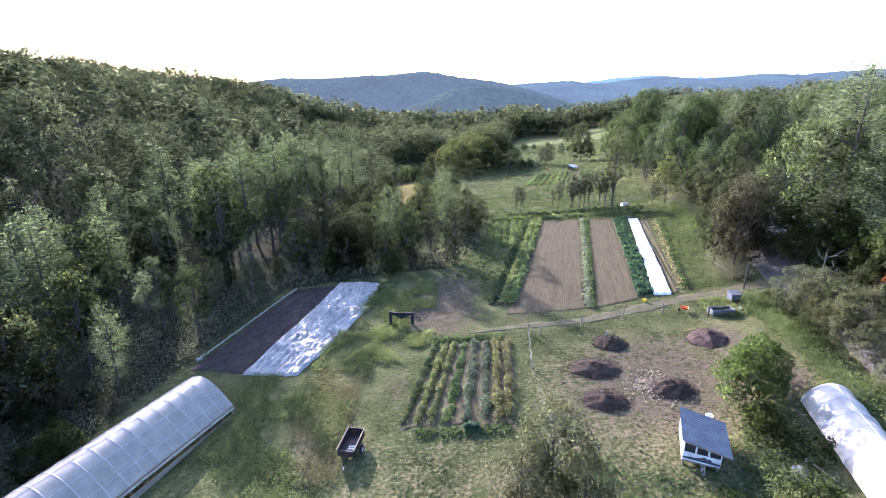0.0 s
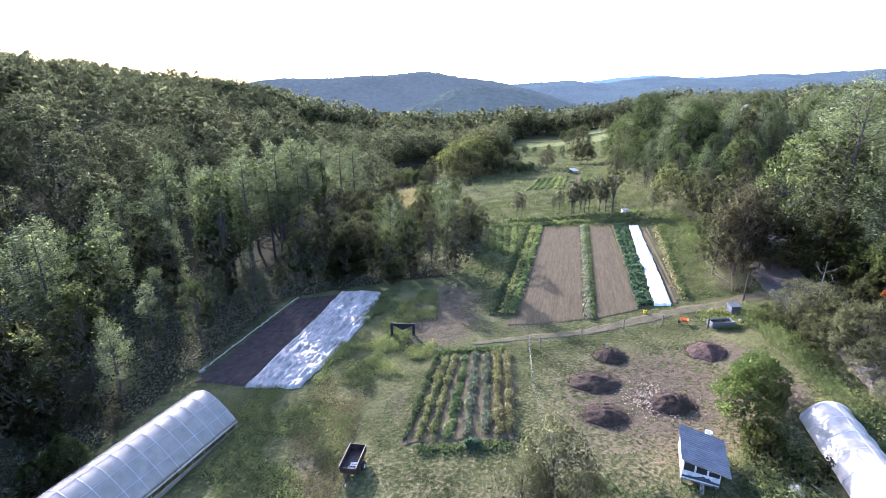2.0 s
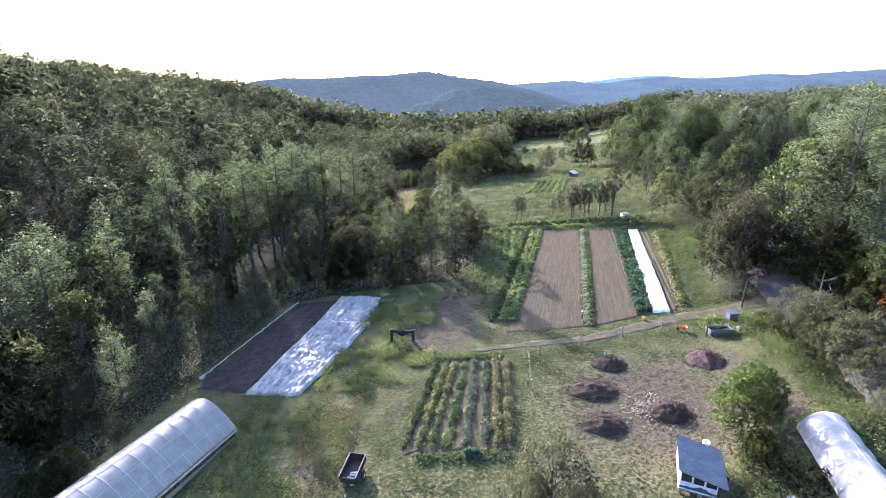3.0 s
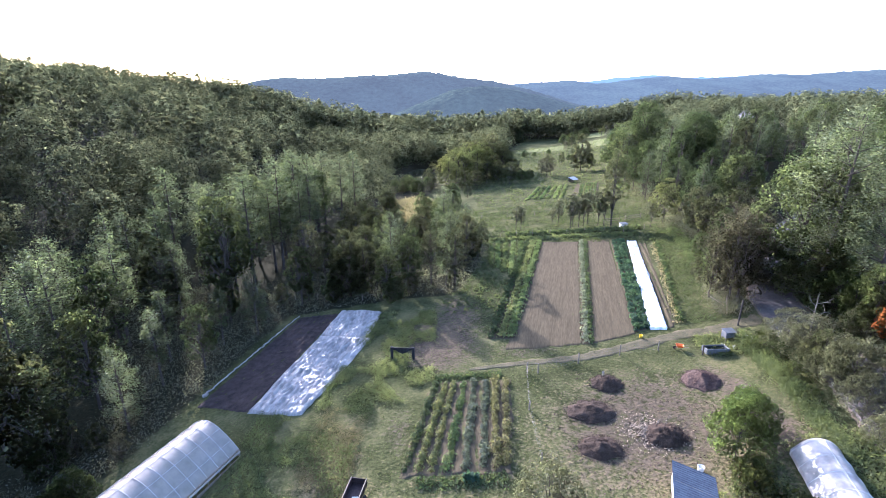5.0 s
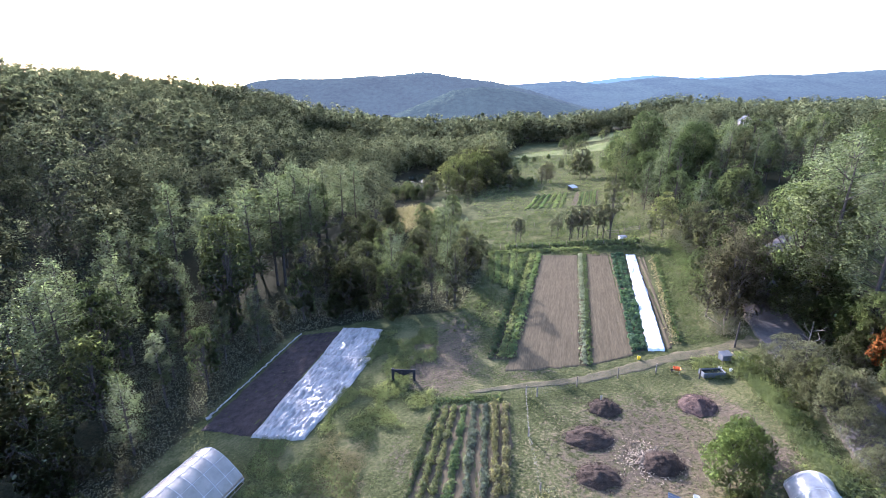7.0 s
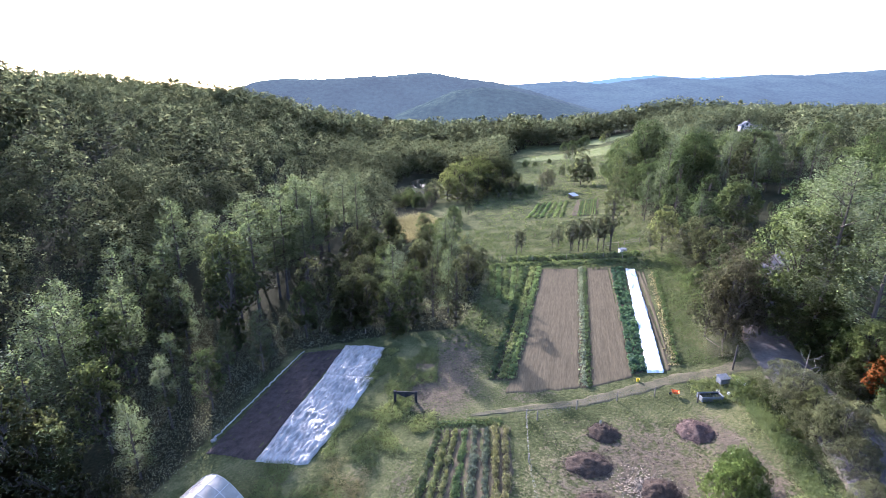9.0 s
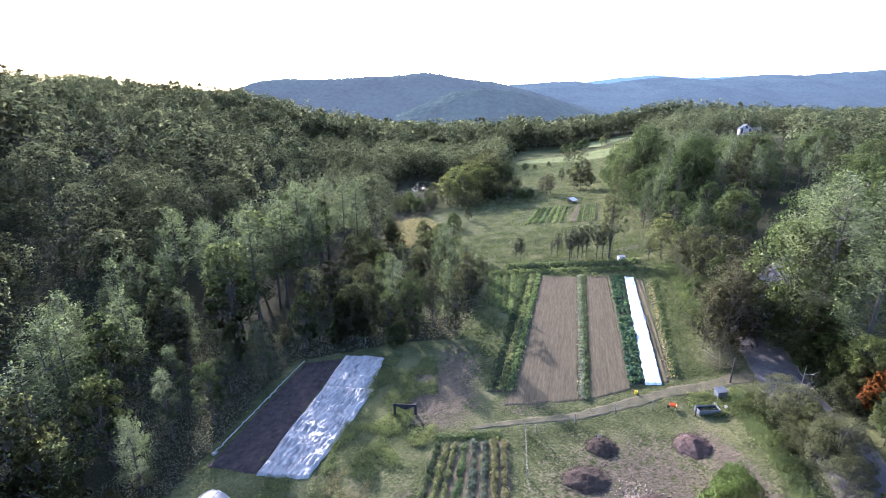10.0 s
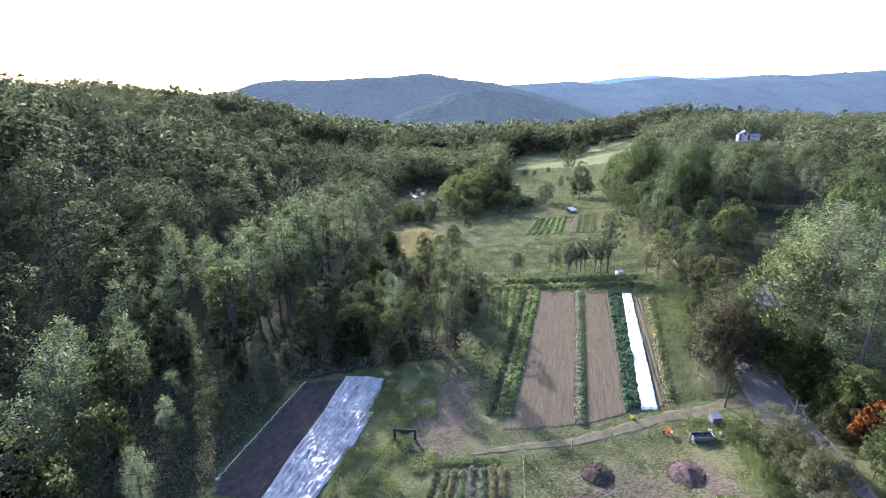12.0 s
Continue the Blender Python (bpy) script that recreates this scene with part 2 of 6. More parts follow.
LEAF_OLIVE = leafy("leaves_olive", (0.1, 0.108, 0.075), (0.18, 0.185, 0.13), 0.01)
# Brush leaves toned down: part of the wood's shade is in the colour.
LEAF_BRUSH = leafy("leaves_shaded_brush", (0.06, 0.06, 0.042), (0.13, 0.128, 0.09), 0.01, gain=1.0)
LEAF_RED = leafy("leaves_red", (0.20, 0.03, 0.015), (0.45, 0.09, 0.03))
WOODS = canopy_material()
WEED = leafy("weeds", (0.05, 0.08, 0.026), (0.15, 0.175, 0.065), gain=0.85)
DRYWEED = leafy("dry_weeds", (0.10, 0.085, 0.045), (0.22, 0.18, 0.10), 0.01, gain=0.95)
MEADOW = leafy("meadow_grass", (0.06, 0.085, 0.03), (0.12, 0.14, 0.05), 0.01, gain=0.85)
BLADES = leafy("grass_blades", (0.065, 0.088, 0.028), (0.15, 0.165, 0.06), 0.01, gain=0.85)
KALE = leafy("kale_leaves", (0.028, 0.062, 0.035), (0.075, 0.135, 0.075), gain=0.95)
GREYCROP = leafy("grey_green_crop", (0.05, 0.065, 0.045), (0.15, 0.17, 0.13), gain=0.95)
LIMECROP = leafy("bright_green_crop", (0.055, 0.09, 0.03), (0.125, 0.17, 0.06), gain=0.95)
OLIVECROP = leafy("olive_crop", (0.07, 0.085, 0.025), (0.2, 0.2, 0.075), gain=0.95)
YELLOWCROP = leafy("yellow_flower_crop", (0.08, 0.085, 0.035), (0.21, 0.18, 0.075), 0.01, gain=0.95)
DARKCROP = leafy("dark_bean_crop", (0.03, 0.05, 0.025), (0.10, 0.12, 0.05), gain=0.95)
REED = leafy("dry_reeds", (0.09, 0.085, 0.045), (0.18, 0.155, 0.085), gain=0.95)
# The last colour of each is its painted haze, paler farther off.
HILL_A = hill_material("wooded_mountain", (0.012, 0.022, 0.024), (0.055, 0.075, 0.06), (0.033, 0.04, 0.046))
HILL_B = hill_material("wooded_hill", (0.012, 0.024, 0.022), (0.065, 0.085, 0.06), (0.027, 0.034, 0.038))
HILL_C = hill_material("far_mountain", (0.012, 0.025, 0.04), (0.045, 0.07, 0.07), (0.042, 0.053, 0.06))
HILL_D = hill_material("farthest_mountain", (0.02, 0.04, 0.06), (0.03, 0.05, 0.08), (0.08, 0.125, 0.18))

water_m, _nt, _b = material("still_water", 0.04, 0.0, 0.5)
_b.inputs["Base Color"].default_value = (0.012, 0.016, 0.014, 1)
bump(_nt, _b, tex(_nt, 1.5, 3), 0.15, 0.03)
WATER = water_m
WIRE = rough_stuff("fence_wire", (0.10, 0.095, 0.09), (0.2, 0.19, 0.18), 3.0, rough=0.6, metal=0.3, relief=0.1, dist=0.005)

# ---- building helpers ----
rng = np.random.default_rng(7)


class Geo:
    """Gathers simple solids into one mesh."""

    def __init__(self):
        self.v, self.f = [], []

    def add(self, verts, faces):
        k = len(self.v)
        self.v += [tuple(p) for p in verts]
        self.f += [tuple(k + i for i in q) for q in faces]
        return self

    def box(self, c, s, m=None, bevel=0.0):
        bm = bmesh.new()
        bmesh.ops.create_cube(bm, size=1.0, matrix=Matrix.Diagonal((*s, 1)))
        if bevel:
            bmesh.ops.bevel(bm, geom=bm.edges[:], offset=bevel, segments=1, affect="EDGES")
        mm = Matrix.Translation(c) @ (m or Matrix())
        self.add([mm @ v.co for v in bm.verts], [[v.index for v in f.verts] for f in bm.faces])
        bm.free()
        return self

    def tube(self, pts, radii, n=6, caps=True):
        pts = [Vector(p) for p in pts]
        if isinstance(radii, (int, float)):
            radii = [radii] * len(pts)
        rings, up = [], Vector((0.3, 0.2, 1))
        for i, p in enumerate(pts):
            d = (pts[min(i + 1, len(pts) - 1)] - pts[max(i - 1, 0)]).normalized()
            a = d.cross(up if abs(d.dot(up.normalized())) < 0.95 else Vector((1, 0, 0))).normalized()
            b = d.cross(a)
            rings.append([p + (a * math.cos(t) + b * math.sin(t)) * radii[i] for t in (2 * math.pi * k / n for k in range(n))])
        verts = [v for r in rings for v in r]
        faces = [(i * n + k, i * n + (k + 1) % n, (i + 1) * n + (k + 1) % n, (i + 1) * n + k) for i in range(len(pts) - 1) for k in range(n)]
        if caps:
            faces += [tuple(range(n))[::-1], tuple((len(pts) - 1) * n + k for k in range(n))]
        return self.add(verts, faces)

    def mesh(self, name, mat, smooth=False):
        me = bpy.data.meshes.new(name)
        me.from_pydata(self.v, [], self.f)
        if smooth:
            me.polygons.foreach_set("use_smooth", [True] * len(me.polygons))
        me.materials.append(mat)
        return me


def quads(name, verts, mat, faces=None, smooth=False, normals=None):
    """A mesh from an array of corners, four to a face unless faces are given; normals, one a corner, soften its shading."""
    verts = np.asarray(verts, dtype=np.float32).reshape(-1, 3)
    faces = np.arange(len(verts), dtype=np.int32).reshape(-1, 4) if faces is None else np.asarray(faces, dtype=np.int32)
    me = bpy.data.meshes.new(name)
    me.vertices.add(len(verts))
    me.vertices.foreach_set("co", verts.ravel())
    me.loops.add(faces.size)
    me.loops.foreach_set("vertex_index", faces.ravel())
    me.polygons.add(len(faces))
    me.polygons.foreach_set("loop_start", np.arange(0, faces.size, 4, dtype=np.int32))
    if smooth:
        me.polygons.foreach_set("use_smooth", np.ones(len(faces), dtype=bool))
    me.update(calc_edges=True)
    me.materials.append(mat)
    if normals is not None:
        me.polygons.foreach_set("use_smooth", np.ones(len(faces), dtype=bool))
        me.normals_split_custom_set_from_vertices(np.asarray(normals, dtype=np.float32))
    return me


def thing(name, m, label, category, group="", kind=""):
    ob = new(name)
    ob.empty_display_size = 0.3
    ob.matrix_basis = m
    return tagged(ob, label, category, group, kind)


def part(name, me, parent, label="", kind=""):
    ob = new(name, me)
    ob.parent = parent
    return tagged(ob, label, kind=kind)


def single(name, me, m, label, category, group="", kind=""):
    ob = new(name, me)
    ob.matrix_basis = m
    return tagged(ob, label, category, group, kind)


def leaves(r, c, out, size, long=1.0, wild=0.6, wide=0.36):
    """Leaf-shaped faces at the places c, facing roughly out."""
    n = len(c)
    nor = out + r.normal(0, wild, (n, 3))
    nor /= np.linalg.norm(nor, axis=1)[:, None] + 1e-6
    t = np.cross(nor, r.normal(0, 1, (n, 3)))
    t /= np.linalg.norm(t, axis=1)[:, None] + 1e-6
    b = np.cross(nor, t)
    s = (size * (0.6 + 0.8 * r.random(n)))[:, None]
    v = np.stack([c - t * s * 0.55 * long, c + b * s * wide + nor * s * 0.12, c + t * s * 0.55 * long, c - b * s * wide + nor * s * 0.12], axis=1)
    return v.reshape(-1, 3)


def sprays(r, p, way, size, long, wide):
    """Flat upward-facing sprays at the places p, each lying roughly along way."""
    n = len(p)
    a = r.normal(0, 0.8, (n, 1))
    t = np.concatenate([way[0] * np.cos(a) - way[1] * np.sin(a), way[0] * np.sin(a) + way[1] * np.cos(a), r.normal(0.12, 0.16, (n, 1))], 1)
    t /= np.linalg.norm(t, axis=1)[:, None]
    nor = np.array([0, 0, 1.0]) + r.normal(0, 0.4, (n, 3))
    b = np.cross(nor, t)
    b /= np.linalg.norm(b, axis=1)[:, None]
    s = (size * (0.6 + 0.8 * r.random(n)))[:, None]
    return np.stack([p - t * s * long * 0.5, p + b * s * wide, p + t * s * long * 0.5, p - b * s * wide], 1).reshape(-1, 3)


def sphere(r, n):
    d = r.normal(0, 1, (n, 3))
    return d / np.linalg.norm(d, axis=1)[:, None]


# ---- the lie of the land ----


def sm(a, b, v):
    v = min(1.0, max(0.0, (v - a) / (b - a)))
    return v * v * (3 - 2 * v)


def gz(x, y):
    u = x - 0.21 * max(y - 60, 0.0)
    z = -2.0 + 0.09 * min(max(u, -45.0), 30.0) + 0.012 * min(max(y - 45, -60.0), 130.0)
    z -= 0.6 * math.exp(-((x - 17) ** 2 + (y - 32) ** 2) / 260.0)
    z += 0.5 * math.exp(-((x - 1) ** 2 + (y - 31) ** 2) / 200.0)
    z += 1.3 * sm(22, 33, x) * sm(46, 36, y)
    z += 0.2 * (1 - 0.5 * sm(380, 600, y)) * min(max(0.0, u - 32), 95.0)
    z -= 4.0 * sm(150, 280, y) * sm(10, -50, u)
    a = 1 - 0.75 * sm(370, 540, y)
    d = max(0.0, -62 - x)
    z += a * (0.33 * min(d, 110.0) + 0.1 * min(max(d - 110, 0.0), 110.0))
    z += 10 * sm(370, 470, y) * sm(30, -30, u)
    return z


def inside(x, y, poly):
    hit, j = False, len(poly) - 1
    for i, (px, py) in enumerate(poly):
        qx, qy = poly[j]
        if (py > y) != (qy > y) and x < (qx - px) * (y - py) / (qy - py) + px:
            hit = not hit
        j = i
    return hit


# where the woods close the farm in: west and east edges of the open land, from near to far
WEST = [(-60, -31), (20, -33), (35, -30), (44, -27.8), (55, -26), (64, -23.8), (67, -10), (68, 2), (80, 6), (92, 9), (110, 4), (126, -20), (150, -18), (164, -5), (200, -2), (226, -6), (236, -21), (258, -20), (272, 34), (300, 40), (330, 42), (420, 75)]
EAST = [(-60, 44), (20, 44), (40, 47), (50, 50), (56, 44), (62, 42), (75, 44.5), (92, 49), (110, 50), (140, 58), (170, 66), (210, 80), (270, 108), (330, 140), (420, 165)]


def edge(line, y):
    return float(np.interp(y, [p[0] for p in line], [p[1] for p in line]))


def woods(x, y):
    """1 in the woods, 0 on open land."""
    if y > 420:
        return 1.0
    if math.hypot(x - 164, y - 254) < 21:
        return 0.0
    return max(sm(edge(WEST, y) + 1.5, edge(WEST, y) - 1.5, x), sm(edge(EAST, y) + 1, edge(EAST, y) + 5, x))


YARD = [(11, 44), (9.5, 36), (10.5, 29), (14, 26.5), (21, 27), (25, 30), (27, 36), (29, 43), (24, 42), (18, 45)]
BARE = [((-0.5, 52.5, 5, 7), 1.1), ((2, 59, 4, 9), 0.75), ((28.4, 35, 1.8, 9), 1.0), ((-4.3, 36, 1.4, 4), 0.55), ((9, 49, 6, 3), 0.45)]
DRY = [((2, 20, 34, 15), 0.42), ((19, 32, 15, 12), 0.66), ((-9.8, 31, 2.6, 6), 0.9), ((-9, 37, 2, 3), 0.5), ((-10, 140, 8, 15), 0.45), ((33, 80, 3, 40), 0.05), ((29, 33, 2, 7), 0.4)]


def zone(x, y):
    w = woods(x, y)
    dirt = 0.62 * math.exp(-(((x - 18.5 - 0.3 * (y - 35)) / 8.8) ** 2 + ((y - 35.5) / 8.2) ** 2) ** 2)
    dry = 0.0
    for (cx, cy, rx, ry), k in BARE:
        dirt = max(dirt, k * math.exp(-((x - cx) / rx) ** 2 - ((y - cy) / ry) ** 2))
    for (cx, cy, rx, ry), k in DRY:
        dry = max(dry, k * math.exp(-((x - cx) / rx) ** 2 - ((y - cy) / ry) ** 2))
    return dirt, w, dry


def spaced(near, far, step, grow):
    """Grid lines: even from near[0] to near[1], then wider and wider out to far."""
    a = list(np.arange(near[0], near[1] + step / 2, step))
    s = step
    while a[-1] < far[1]:
        s *= grow
        a.append(a[-1] + s)
    s = step
    while a[0] > far[0]:
        s *= grow
        a.insert(0, a[0] - s)
    return a


def build_ground():
    xs, ys = spaced((-45, 55), (-4200, 4200), 1.0, 1.07), spaced((10, 115), (-500, 4800), 1.0, 1.06)
    nx, ny = len(xs), len(ys)
    verts, cols = [], []
    for y in ys:
        for x in xs:
            z = gz(x, y) + (0.015 * noise.noise((x * 0.35, y * 0.35, 0)) + 0.012 * noise.noise((x * 1.1, y * 1.1, 3)) if y < 200 else 0.0)
            if y > 600:
                z -= 0.04 * (y - 600)
            verts.append((x, y, z))
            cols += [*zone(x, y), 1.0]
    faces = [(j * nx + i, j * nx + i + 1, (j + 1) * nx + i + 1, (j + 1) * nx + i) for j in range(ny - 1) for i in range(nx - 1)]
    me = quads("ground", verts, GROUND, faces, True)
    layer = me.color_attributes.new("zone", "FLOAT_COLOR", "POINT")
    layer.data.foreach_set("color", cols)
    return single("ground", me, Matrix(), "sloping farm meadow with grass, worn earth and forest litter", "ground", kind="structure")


build_ground()


def drape(corners, nu, nv, h, relief=None, skirt=0.15, wavy=True):
    """Corners and faces of a sheet laid over the land: corners near left, near right, far right, far left; h metres above the
    ground, relief(u, v, x, y) on top of it, its rim turned down into the soil."""
    a, b, c, d = [np.array(p[:2], float) for p in corners]
    verts = []
    for j in range(-1, nv + 2):
        for i in range(-1, nu + 2):
            u, v = min(max(i / nu, 0), 1), min(max(j / nv, 0), 1)
            p = (a * (1 - u) + b * u) * (1 - v) + (d * (1 - u) + c * u) * v
            wob = 0.28 * min(1.0, 0.12 * max(np.linalg.norm(b - a), 2.0)) if wavy else 0.0
            p = p + wob * np.array([noise.noise((p[0] * 0.8, p[1] * 0.8, 3)), noise.noise((p[0] * 0.8, p[1] * 0.8, 6))])
            rim = i in (-1, nu + 1) or j in (-1, nv + 1)
            if rim and wavy:
                mid = (a + b + c + d) / 4
                p = p + 0.4 * (p - mid) / max(1.0, np.linalg.norm(p - mid)) * np.array([1.0, 0.6])
            z = gz(p[0], p[1]) + (-skirt if rim else h + (relief(u, v, p[0], p[1]) if relief else 0.0))
            verts.append((p[0], p[1], z))
    w = nu + 3
    faces = [(j * w + i, j * w + i + 1, (j + 1) * w + i + 1, (j + 1) * w + i) for j in range(nv + 2) for i in range(nu + 2)]
    return verts, faces


def sheet(name, corners, nu, nv, h, mat, label, category, relief=None, kind="", skirt=0.15, smooth=True):
    v, f = drape(corners, nu, nv, h, relief, skirt)
    return single(name, quads(name, v, mat, f, smooth), Matrix(), label, category, kind=kind)


def ribbon(name, line, widths, h, mat, label, category, kind="structure", crown=0.0, ragged=0.1):
    """A strip along a line of places, lying on the land."""
    pts, ws = [], []
    for k in range(len(line) - 1):
        for s in np.linspace(0, 1, 12, endpoint=False):
            pts.append([line[k][q] * (1 - s) + line[k + 1][q] * s for q in (0, 1)])
            ws.append(widths[k] * (1 - s) + widths[k + 1] * s)
    pts.append(list(line[-1]))
    ws.append(widths[-1])
    verts, n = [], 9
    for k, p in enumerate(pts):
        q, o = pts[min(k + 1, len(pts) - 1)], pts[max(k - 1, 0)]
        d = Vector((q[0] - o[0], q[1] - o[1])).normalized()
        for i in range(n):
            s = -1 + 2 * i / (n - 1)
            wob = 1 + ragged * noise.noise((p[0] * 1.1, p[1] * 1.1, 5 + 2 * s))
            x, y = p[0] + d.y * s * ws[k] / 2 * wob, p[1] - d.x * s * ws[k] / 2 * wob
            verts.append((x, y, gz(x, y) + (h + crown * (1 - s * s) if abs(s) < 1 else -0.15)))
    faces = [(k * n + i, k * n + i + 1, (k + 1) * n + i + 1, (k + 1) * n + i) for k in range(len(pts) - 1) for i in range(n - 1)]
    return single(name, quads(name, verts, mat, faces, True), Matrix(), label, category, kind=kind)

MOUNTAIN_A = [(-1089, 67), (-813, 109), (-743, 134), (-631, 143), (-476, 141), (-319, 151), (-186, 157), (-86, 170), (-20, 161), (58, 147), (214, 130), (349, 99), (486, 60), (625, 24)]
MOUNTAIN_B = [(-150, 15), (-43, 57), (28, 86), (116, 96), (205, 89), (294, 71), (384, 46), (476, 23)]
MOUNTAIN_C = [(127, 143), (408, 176), (619, 189), (794, 199), (971, 180), (1145, 203), (1352, 226), (1566, 206), (1774, 219), (1980, 239), (2191, 232), (2397, 249), (2734, 268), (3192, 275)]
MOUNTAIN_D = [(967, 229), (1260, 261), (1503, 289), (1794, 312), (2091, 293), (2385, 298), (2677, 312), (2977, 284)]

# ---- far hills ----


def ridge(name, line, y0, depth, mat, label, seed):
    """A wooded mountain: its crest follows the line of (x, z), falling away to both sides."""
    xs = np.linspace(line[0][0], line[-1][0], 260)
    crest = np.interp(xs, [p[0] for p in line], [p[1] for p in line])
    k = np.ones(9) / 9
    crest = np.convolve(np.pad(crest, 4, mode="edge"), k, mode="valid")
    rows, verts = 40, []
    for j in range(rows + 1):
        s = j / rows * 1.5 - 1.0                 # -1 foot, 0 crest, 0.5 behind
        for i, x in enumerate(xs):
            fall = 1 - abs(s) ** 1.4
            lump = noise.noise((x * 0.004, s * 2.0, seed)) * 28 * (abs(s) if s < 0 else 0) + noise.noise((x * 0.05, s * 22, seed)) * y0 * 0.0016
            tips = 0.0018 * y0 * max(0.0, noise.noise((x * 90 / y0, seed, 0.5))) if abs(s) < 0.03 else 0
            verts.append((x, y0 + s * depth + 60 * noise.noise((x * 0.003, seed, 1)), -60 + (crest[i] + 60) * fall + lump + tips))
    n = len(xs)
    faces = [(j * n + i, j * n + i + 1, (j + 1) * n + i + 1, (j + 1) * n + i) for j in range(rows) for i in range(n - 1)]
    return single(name, quads(name, verts, mat, faces, True), Matrix(), label, "mountain", kind="structure")


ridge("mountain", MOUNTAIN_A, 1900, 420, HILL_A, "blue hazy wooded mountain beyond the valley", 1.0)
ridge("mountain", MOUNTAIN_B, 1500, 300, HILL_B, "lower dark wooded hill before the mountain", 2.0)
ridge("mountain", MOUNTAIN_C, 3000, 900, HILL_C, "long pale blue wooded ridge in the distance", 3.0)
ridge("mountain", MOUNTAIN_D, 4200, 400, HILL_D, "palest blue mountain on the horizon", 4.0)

# ---- trees ----


def unit(a):
    return a / (np.linalg.norm(a, axis=-1, keepdims=True) + 1e-6)


class Foliage:
    """Gathers leaves into one mesh, with soft normals."""

    def __init__(self):
        self.v, self.n, self.f, self.k = [], [], [], 0

    def leaf(self, verts, normals):
        self.v.append(verts)
        self.n.append(np.repeat(unit(normals), 4, 0))
        self.f.append(self.k + np.arange(len(verts)).reshape(-1, 4))
        self.k += len(verts)

    def done(self):
        return np.concatenate(self.v), np.concatenate(self.f), np.concatenate(self.n)


def broad_crown(r, h, w, foot, clumps, per, size):
    """Foliage of a broad-leaved tree h high and w wide, from foot * h upwards, in clumps; also the clumps' places."""
    k = np.arange(clumps) + 0.5
    up, turn = 1 - 1.9 * k / clumps, k * 2.39996 + r.normal(0, 0.35, clumps)
    flat = np.sqrt(np.clip(1 - up * up, 0.02, 1))
    cs = np.stack([np.cos(turn) * flat, np.sin(turn) * flat, up], 1)
    rad = 0.62 + 0.42 * r.random(clumps) ** 0.7
    mid, half = h * (1 + foot) / 2, h * (1 - foot) / 2
    belly = 1.0 - 0.22 * cs[:, 2]
    c = np.stack([cs[:, 0] * rad * belly * w * 0.40, cs[:, 1] * rad * belly * w * 0.40, mid + cs[:, 2] * rad * half * 0.86], 1)
    c += r.normal(0, 0.025 * w, c.shape)
    fo = Foliage()
    for q in range(clumps):
        rc = w * (0.105 + 0.075 * r.random()) * (40 / clumps) ** 0.4
        d = sphere(r, per * 2)
        d = d[(d @ cs[q] > -0.15) & (d[:, 2] > -0.75)][:per]
        p = c[q] + d * rc * (0.8 + 0.32 * r.random((len(d), 1))) * np.array([1, 1, 0.84])
        fo.leaf(leaves(r, p, d + 0.35 * cs[q] + np.array([0, 0, 0.3]), size, 1.0, 0.5, 0.36), 0.8 * d + 0.35 * cs[q] + np.array([0, 0, 0.6]) + r.normal(0, 0.18, d.shape))
    return fo.done(), c


def pine_crown(r, h, w, foot, per, size):
    """Foliage of a white pine: whorls of level limbs that end in upturned plumes; also the limbs' ends."""
    fo, ends = Foliage(), []
    z = foot * h
    while z < h * 0.975:
        s = (z / h - foot) / (1 - foot)
        reach = w / 2 * (min(1.0, 0.62 + 1.3 * s) * (1 - s) ** 0.6 + 0.07) * (0.75 + 0.45 * r.random())
        for k in range(int(5 + r.integers(0, 3))):
            a = r.random() * 6.283
            far = reach * (0.55 + 0.55 * r.random())
            rise = far * (0.12 + 0.55 * s) * (0.5 + r.random())
            e = np.array([math.cos(a) * far, math.sin(a) * far, z + rise])
            ends.append((z, e))
            n = max(6, int(per * far / (w / 2)))
            t = 0.4 + 0.7 * r.random((n, 1)) ** 0.75
            side = np.array([-math.sin(a), math.cos(a), 0])
            thick = 0.035 * w * (0.5 + t)
            p = np.array([0, 0, z]) * (1 - t) + e * t + side * r.normal(0, 0.2 * far + 0.12, (n, 1)) + np.array([0, 0, 1]) * r.normal(0.1, 1.0, (n, 1)) * thick
            nor = np.array([math.cos(a), math.sin(a), 0]) * 0.75 + np.array([0, 0, 0.7]) + r.normal(0, 0.38, (n, 3))
            fo.leaf(sprays(r, p, (math.cos(a), math.sin(a)), size, 1.0, 0.3), nor)
        z += h * (0.045 + 0.02 * r.random())
    top = np.array([[0, 0, h - 0.035 * h]]) + r.normal(0, 0.012 * h, (30, 3)) * np.array([1, 1, 1.8])
    fo.leaf(leaves(r, top, np.array([0, 0, 1.0]), size), unit(top - np.array([0, 0, 0.9 * h])) + r.normal(0, 0.3, (30, 3)))
    return fo.done(), ends


